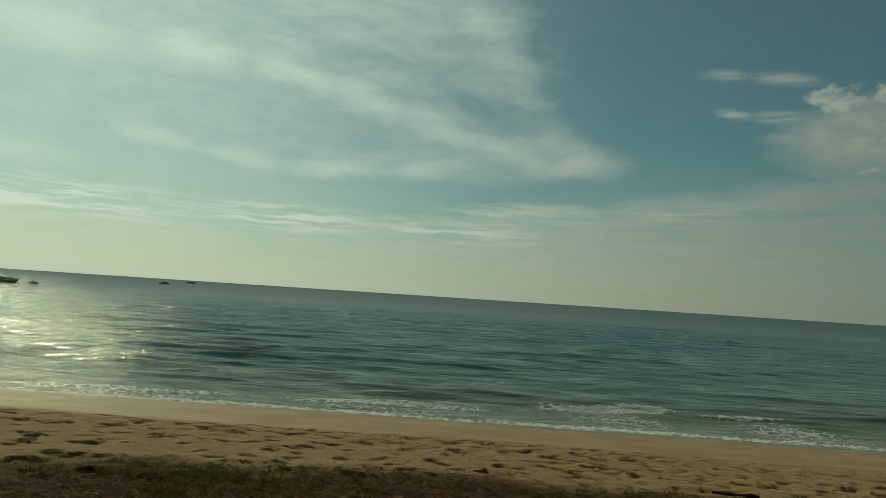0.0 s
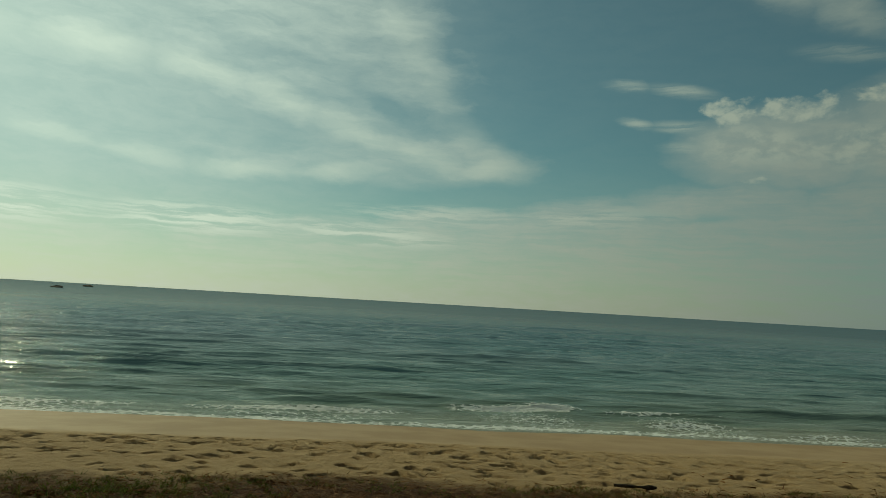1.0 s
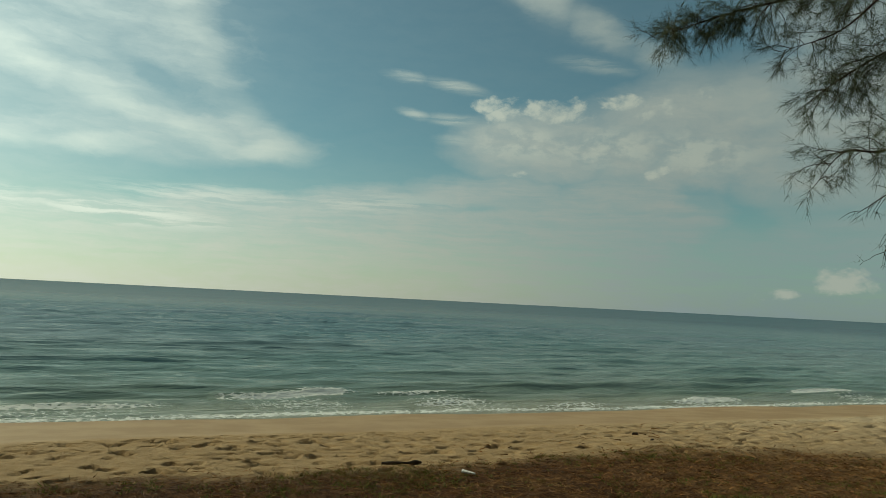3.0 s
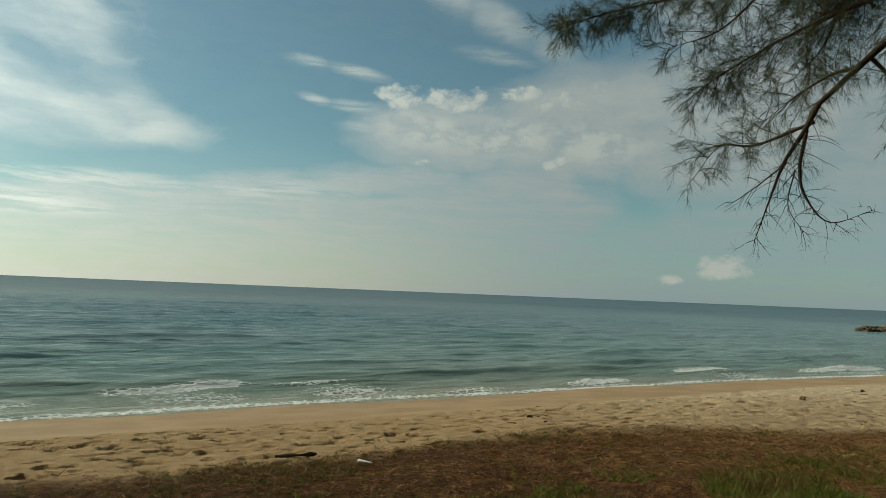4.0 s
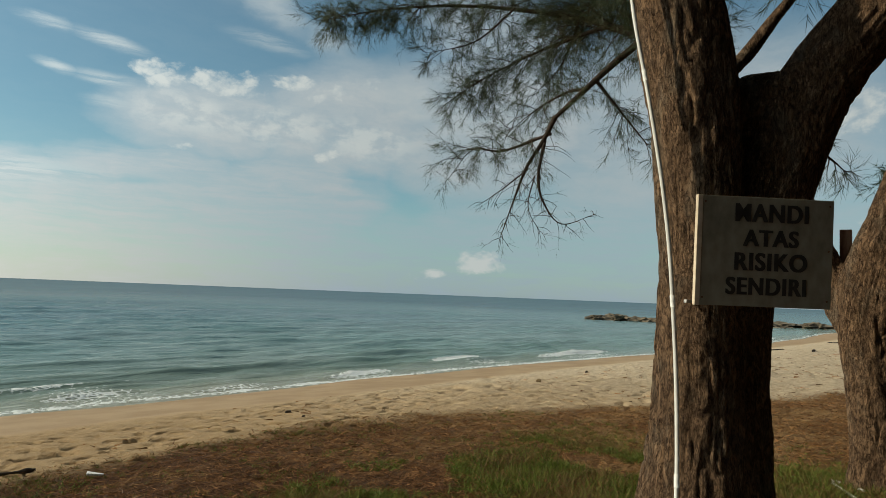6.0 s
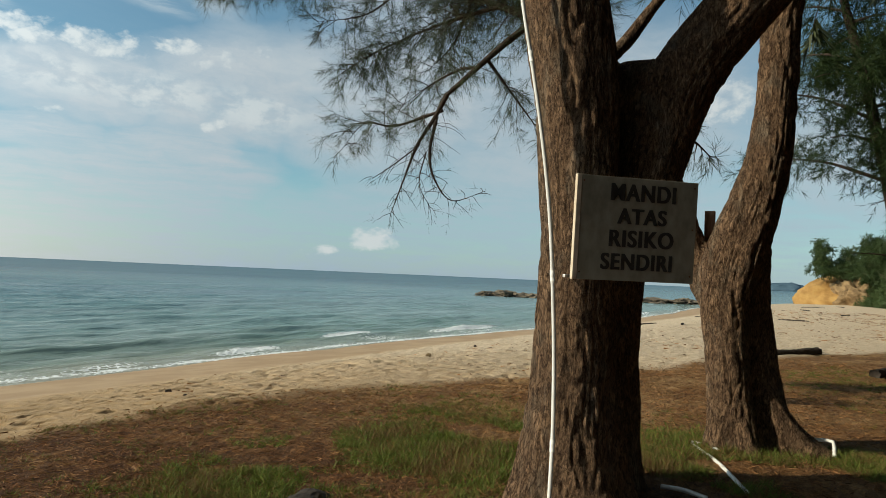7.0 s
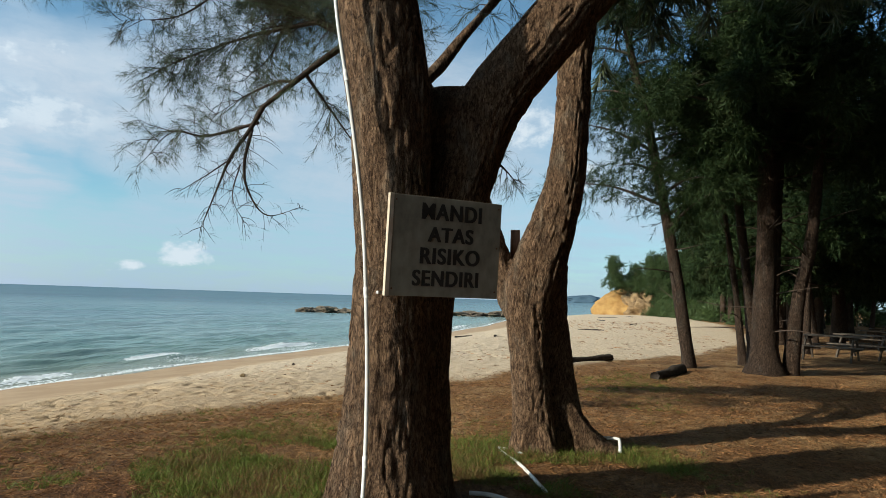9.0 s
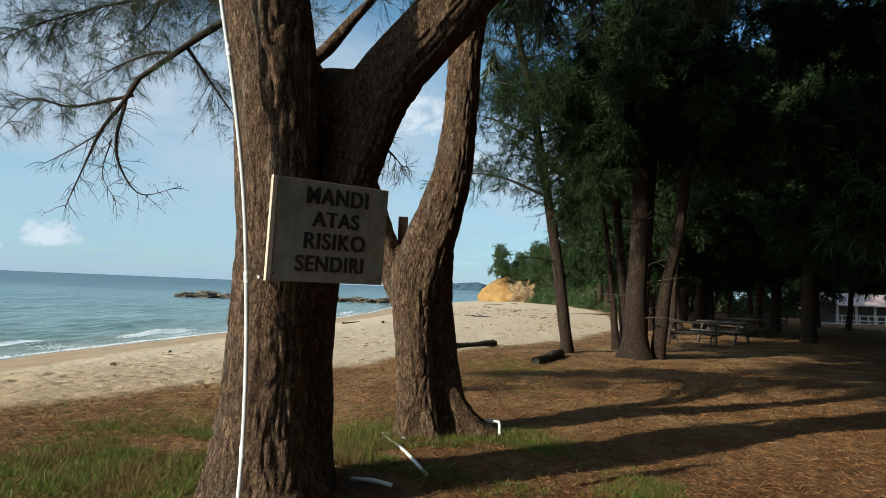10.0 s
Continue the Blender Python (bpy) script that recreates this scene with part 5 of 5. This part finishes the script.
def make_sign():
    sign = thing("warning_sign", "weathered cream wooden board lettered in black, fixed to the trunk", "sign", (4.475, 0.727, 1.817))
    sign.matrix_basis = pose(4.475, 0.727, 1.817, 0, 0, -50.4) @ pose(0, 0, 0, 3.3)
    w, h = 0.808, 0.63
    board = box_part("board", (w - 0.03, 0.018, h), pose(0.015, 0, 0), BOARD, sign, 0.003)
    # left edge of the board, its sunlit brightness put into the colour
    box_part("lit_edge_strip", (0.03, 0.034, h + 0.004), pose(-w / 2 + 0.014, 0.004, 0), EDGE, sign, 0.003, "wooden edge strip, coloured pale for the sun on it")
    for x, z in ((-0.36, 0.28), (0.38, 0.28), (-0.36, -0.27), (0.38, -0.27), (0.38, 0.02)):
        bm = bmesh.new()
        bmesh.ops.create_cone(bm, cap_ends=True, segments=10, radius1=0.006, radius2=0.004, depth=0.004, matrix=pose(x, -0.011, z, 90))
        part("nail", bm_mesh("nail", bm, RUST), board)
    for text, x, z, size, stretch in (("MANDI", 0.035, 0.175, 0.145, 0.88), ("ATAS", 0.035, 0.035, 0.132, 0.95), ("RISIKO", 0.035, -0.105, 0.142, 0.92), ("SENDIRI", 0.015, -0.245, 0.138, 0.88)):
        font = bpy.data.curves.new("lettering", "FONT")
        font.body, font.size, font.align_x, font.extrude, font.offset = text, size, "CENTER", 0.001, 0.002
        font.space_character = 1.12
        tmp = bpy.data.objects.new("lettering", font)
        scene.collection.objects.link(tmp)
        me = bpy.data.meshes.new_from_object(tmp.evaluated_get(bpy.context.evaluated_depsgraph_get()))
        bpy.data.objects.remove(tmp)
        bpy.data.curves.remove(font)
        bm = bmesh.new()
        for dx, dy in ((-0.004, -0.0110), (0.0, -0.0112), (0.004, -0.0114)):
            n = len(bm.verts)
            bm.from_mesh(me)
            bm.verts.ensure_lookup_table()
            bmesh.ops.transform(bm, matrix=pose(x + dx, dy, z, 90) @ Matrix.Diagonal((stretch, 1, 1, 1)), verts=bm.verts[n:])
        bpy.data.meshes.remove(me)
        part("lettering", bm_mesh("lettering", bm, PAINT), board, "hand-painted black capitals")


def pipe(rows, name, parent, r=0.014, segs=12):
    V, F, D = tube([(*p, r) for p in rows], segs, 0.05)
    return part(name, array_mesh(name, V, F, PVC), parent)


def make_pipes():
    pole = thing("plastic_pipe", "thin white plastic pipe standing up along the trunk", "pipe", (4.44, 1.17, 0))
    rows = np.array([(4.19, 1.13, -0.05), (4.30, 1.15, 0.44), (4.37, 1.175, 0.79), (4.41, 1.20, 1.13), (4.42, 1.225, 1.48), (4.41, 1.25, 1.84), (4.40, 1.29, 2.19), (4.38, 1.34, 2.54), (4.36, 1.40, 2.9), (4.33, 1.46, 3.25), (4.32, 1.50, 3.53), (4.3, 1.58, 4.1)]) - np.array((4.44, 1.17, 0))
    stand = pipe(rows, "tube", pole, 0.0135)
    for i in (1, 4, 8):
        a, b = rows[i], rows[i + 1]
        pipe([a, a + (b - a) * 0.2], "coupling", stand, 0.0158)
    clamp = bmesh.new()
    add_box(clamp, (0.09, 0.02, 0.02), pose(0.05, -0.02, 1.52, 0, 0, -15), 0.003)
    part("bracket", bm_mesh("bracket", clamp, PVC), pole)
    for label, rows, r in (("white plastic pipe bent round the foot of the tree", [(6.86, 0.42, 0.035), (7.02, 0.62, 0.035), (6.96, 0.66, 0.035), (6.4, 0.38, 0.03), (5.68, 0.12, 0.02)], 0.016),
                           ("short dirty white pipe lying in the grass", [(5.42, 0.68, 0.035), (5.4, 0.52, 0.04), (5.32, 0.36, 0.035)], 0.016),
                           ("white plastic pipe with a bend sticking out by the roots", [(7.42, -0.2, 0.13), (7.42, -0.46, 0.14), (7.38, -0.50, 0.12), (7.22, -0.50, 0.05)], 0.016)):
        t = thing("plastic_pipe", label, "pipe", rows[0])
        pipe([np.array(p) - np.array(rows[0]) for p in rows], "tube", t, r)


def log_thing(name, label, a, b, r0, r1, seed, sag=0.0):
    """A rough trunk or stick lying on the ground from a to b."""
    a, b = np.array(a, float), np.array(b, float)
    za, zb = (float(ground_height(*p[:2])) for p in (a, b))
    t = np.linspace(0, 1, 7)
    g = np.random.default_rng(seed)
    rows = [(*(a + (b - a) * u)[:2], za + (zb - za) * u + (r0 + (r1 - r0) * u) * 0.55 + sag * math.sin(u * 3.1), (r0 + (r1 - r0) * u) * g.uniform(0.6, 1.25)) for u in t]
    rows = np.array(rows) - (*a[:2], za, 0)
    V, F, D = tube(rows, 26, max(r0 * 0.3, 0.012), bark_relief(seed, r0 * 0.26, 2.4 / r0, 0.9 / r0))
    ob = new(name, array_mesh(name, V, F, DRIFT, True, {"deep": D}))
    ob.location = (*a[:2], za)
    return tagged(ob, label, "driftwood" if "drift" in name else "log")


make_sign()
make_pipes()
post = thing("stub_post", "sawn red-brown timber post standing in the fork of the tree", "post", (7.515, 0.61, 1.7))
box_part("post", (0.10, 0.10, 0.62), pose(0, 0, 0.24, 0, -1, 4), POSTWOOD, post, 0.006)
log_thing("log", "dark log lying on the edge of the sand", (17.0, 0.75), (18.9, -0.75), 0.09, 0.13, 5)
log_thing("log", "short rough log lying by the slim tree", (14.7, -1.5), (16.6, -2.26), 0.085, 0.12, 6)
log_thing("driftwood", "flat dark piece of bark on the sand", (2.66, 6.42), (3.03, 6.26), 0.022, 0.028, 7)
for k, (x, y, l, a) in enumerate(((44, 4.0, 2.6, 0.5), (33, 6.2, 1.5, -0.4), (60, -1.5, 3.0, 0.2), (72, -3.0, 2.4, 0.9), (50, -3.0, 2.0, -0.3), (66, 2.0, 2.6, 0.4), (39, -1.0, 1.6, 1.1), (29.5, 3.8, 2.0, 0.1), (80, -5.0, 2.0, 0.3))):
    log_thing("driftwood", "grey stick of driftwood stranded on the sand", (x, y), (x + l * math.cos(a), y + l * math.sin(a)), 0.05, 0.03, 30 + k)


def clod(at, size, seed, label, mat, name="sand_clod", category="clod"):
    x, y = at
    return rock(name, (x, y, float(ground_height(x, y)) + size * 0.3), (size, size * 0.8, size * 0.6), seed, mat, label, category, 0.5, 0, 2)


clod((7.06, 7.61), 0.05, 71, "dark lump of seaweed on the sand", DRIFT, "seaweed_lump", "seaweed")
clod((6.6, 6.8), 0.03, 72, "dark lump of seaweed on the sand", DRIFT, "seaweed_lump", "seaweed")
clod((12.6, 6.47), 0.07, 73, "pale lump of dug sand", CLAY_PALE)
clod((17.0, 7.4), 0.06, 74, "dark lump of seaweed on the sand", DRIFT, "seaweed_lump", "seaweed")
rock("stone", (3.9, 2.68, float(ground_height(3.9, 2.68)) + 0.02), (0.17, 0.12, 0.07), 75, DRIFT, "dark flat stone half sunk in the grass", "stone", 0.3, 0.2, 3)
scrap = bmesh.new()
add_box(scrap, (0.13, 0.05, 0.02), pose(0, 0, 0.012, 3, 4, -35), 0.006)
for v in scrap.verts:
    v.co.z += 0.012 * noise.noise(v.co * 22)
scrap = tagged(new("plastic_scrap", bm_mesh("plastic_scrap", scrap, WRAP, True)), "crumpled white plastic scrap on the brown litter", "rubbish")
scrap.location = (3.22, 5.62, float(ground_height(3.22, 5.62)) + 0.01)


# ---- picnic tables and shelter under the grove ----


def picnic_table():
    t = thing("picnic_table", "weathered grey wooden picnic table with fixed benches", "table", (0, 0, 0), "picnic tables in the grove")
    for k in range(5):
        box_part("top_plank", (1.8, 0.135, 0.04), pose(0, -0.29 + 0.145 * k, 0.74), PLANK, t)
    for y in (-0.68, 0.68):
        for dy in (-0.07, 0.07):
            box_part("bench_plank", (1.8, 0.13, 0.04), pose(0, y + dy, 0.44), PLANK, t)
    for x in (-0.62, 0.62):
        box_part("bench_beam", (0.05, 1.64, 0.09), pose(x, 0, 0.37), PLANK, t)
        box_part("top_beam", (0.05, 0.7, 0.08), pose(x, 0, 0.675), PLANK, t)
        for s in (-1, 1):
            box_part("leg", (0.05, 0.09, 0.86), pose(x + 0.052, s * 0.44, 0.355, s * 31), PLANK, t)
    return t


first = picnic_table()
first.matrix_basis = pose(22.6, -7.3, 0, 0, 0, 62)
for x, y, a in ((24.4, -8.9, 48), (29.5, -11.4, 25), (34.0, -13.4, 80), (41.5, -16.6, 40), (44.0, -18.6, 10), (50.5, -22.0, 65)):
    copy_thing(first, pose(x, y, 0, 0, 0, a))


def make_shelter():
    s = thing("beach_shelter", "long open shelter with white posts and a faded roof", "building", (66.0, -38.5, 0))
    s.matrix_basis = pose(58.4, -34.8, -0.1, 0, 0, 108) @ Matrix.Diagonal((0.84, 0.84, 0.84, 1))
    n, L = 9, 18.0
    box_part("plinth", (L, 4.0, 0.25), pose(0, 0, 0.05), WHITE, s, 0.02)
    box_part("back_wall", (L, 0.15, 2.0), pose(0, -1.9, 1.1), DARKWALL, s, 0.01)
    for k in range(n):
        box_part("post", (0.16, 0.16, 2.1), pose(-L / 2 + 0.3 + k * (L - 0.6) / (n - 1), 1.9, 1.1), WHITE, s, 0.01)
    for z in (0.5, 0.95):
        box_part("rail", (L, 0.07, 0.1), pose(0, 1.9, z), WHITE, s, 0.01)
    for k in range(2 * n - 1):
        box_part("baluster", (0.1, 0.08, 0.8), pose(-L / 2 + 0.3 + (k + 0.5) * (L - 0.6) / (2 * n - 1), 1.9, 0.55), WHITE, s, 0.01)
    for side in (-1, 1):
        bm = bmesh.new()
        for k in range(60):
            add_box(bm, (0.29, 2.9, 0.03 if k % 2 else 0.05), pose(-L / 2 - 0.2 + (k + 0.5) * (L + 0.4) / 60, side * 1.3, 2.45, -side * 24))
        part("roof", bm_mesh("roof", bm, ROOFING), s)


make_shelter()


# ---- fallen needles and grass ----


def scatter(n, x0, x1, y0, y1, seed):
    r = np.random.default_rng(seed)
    return np.stack([r.uniform(x0, x1, n), r.uniform(y0, y1, n)], -1), r


def make_litter():
    P, r = scatter(420000, -5, 17, -7, 6.8, 81)
    x, y = P.T
    dist = np.hypot(x, y)
    keep = (dist > 2.2) & (r.uniform(size=len(x)) < np.clip((litter_edge(x) - y) / 1.2 + 0.35, 0, 1) * np.clip(1.35 - dist / 15, 0.1, 1) * (0.25 + 1.1 * fbm(x * 1.3, y * 1.3, 0, 83)))
    x, y = x[keep], y[keep]
    a = r.uniform(0, 2 * np.pi, len(x))
    ln = r.uniform(0.025, 0.095, len(x))
    D = np.stack([np.cos(a) * ln, np.sin(a) * ln, r.uniform(-0.3, 1.0, len(x)) ** 3 * 0.05], -1)
    Q = np.stack([x, y, ground_height(x, y) + 0.006], -1)
    V, F = blades(Q, D, r.uniform(0.003, 0.0075, len(x)) * (0.8 + dist[keep] * 0.05))
    tagged(new("needle_litter", array_mesh("needle_litter", V, F, LITTER, False)), "fallen reddish-brown casuarina needles covering the ground", "needle litter", kind="stuff")


def grass_density(x, y):
    def spot(cx, cy, wx, wy):
        return np.exp(-(((x - cx) / wx) ** 2 + ((y - cy) / wy) ** 2))

    n = fbm(x * 1.1, y * 1.1, 0, 91, 3)
    near = spot(5.8, 2.5, 1.1, 0.75) + 0.8 * spot(4.6, 3.5, 0.9, 0.4) + spot(6.2, 0.3, 0.9, 0.75) + 0.6 * spot(6.95, -0.85, 0.45, 0.35) + 0.5 * spot(5.6, -1.6, 0.35, 0.25) + 0.3 * spot(6.0, 3.4, 1.2, 0.5)
    thin = 0.16 * np.exp(-(((y - litter_edge(x) + 0.25) / 0.35) ** 2)) * (x < 6) + 0.3 * spot(13.2, -1.0, 2.2, 0.7) + 0.08 * (x < 4.5) * (y < 5.6) * (y > 2) + 0.03 * (x < 9) * (y > 0)
    return np.clip((near * 2.8 + thin) * (n * 5.0 - 1.5), 0, 1)


def make_grass():
    """Tufts of bent blades."""
    P, r = scatter(115000, -5, 16, -2.5, 6.2, 93)
    x, y = P.T
    d = grass_density(x, y)
    keep = (np.hypot(x, y) > 1.8) & (r.uniform(size=len(x)) < d)
    x, y, tall = x[keep], y[keep], 0.6 + 0.5 * d[keep]
    k = 15
    x, y = np.repeat(x, k) + r.normal(0, 0.022, len(x) * k), np.repeat(y, k) + r.normal(0, 0.022, len(y) * k)
    a = r.uniform(0, 2 * np.pi, len(x))
    ln, lean = r.uniform(0.03, 0.105, len(x)) * np.repeat(tall, k), r.uniform(0.35, 1.4, len(x))
    D = np.stack([np.cos(a) * ln * np.sin(lean), np.sin(a) * ln * np.sin(lean), ln * np.cos(lean)], -1)
    Q, wide = np.stack([x, y, ground_height(x, y) - 0.005], -1), r.uniform(0.004, 0.008, len(x))
    dry = r.uniform(size=len(x)) < np.repeat(np.clip(fbm(P[keep, 0] * 2.2, P[keep, 1] * 2.2, 0, 97, 2) * 1.6 - 0.45, 0.12, 0.8), k)
    V, F = blades(Q[dry], D[dry], wide[dry] * 0.8)
    tagged(new("dry_grass", array_mesh("dry_grass", V, F, STRAW, False)), "dry straw-coloured blades among the green grass", "grass", kind="stuff")
    V, F = blades(Q[~dry], D[~dry], wide[~dry])
    tagged(new("grass", array_mesh("grass", V, F, GRASS, False)), "patchy tufts of green grass growing through the litter", "grass", kind="stuff")


make_litter()
make_grass()


def make_debris():
    P, r = scatter(9000, 4, 60, -6, 9.5, 95)
    x, y = P.T
    rise = (y - litter_edge(x)) / np.maximum(shore(x) - litter_edge(x), 0.5)
    keep = (rise > -0.2) & (rise < 0.62) & (r.uniform(size=len(x)) < 0.15 + 0.9 * (fbm(x * 0.5, y * 0.9, 0, 96) > 0.52)) & (r.uniform(size=len(x)) < 1.0 - np.clip(rise, 0, 1) * 1.1)
    x, y = x[keep], y[keep]
    a = r.uniform(0, 2 * np.pi, len(x))
    ln = r.uniform(0.05, 0.22, len(x)) * (0.6 + x / 40)
    D = np.stack([np.cos(a) * ln, np.sin(a) * ln, r.uniform(0.0, 0.03, len(x))], -1)
    V, F = blades(np.stack([x, y, ground_height(x, y) + 0.012], -1), D, r.uniform(0.008, 0.022, len(x)) * (0.7 + x / 40))
    tagged(new("beach_debris", array_mesh("beach_debris", V, F, LITTER, False)), "scattered dry twigs and needles on the sand", "debris", kind="stuff")


make_debris()
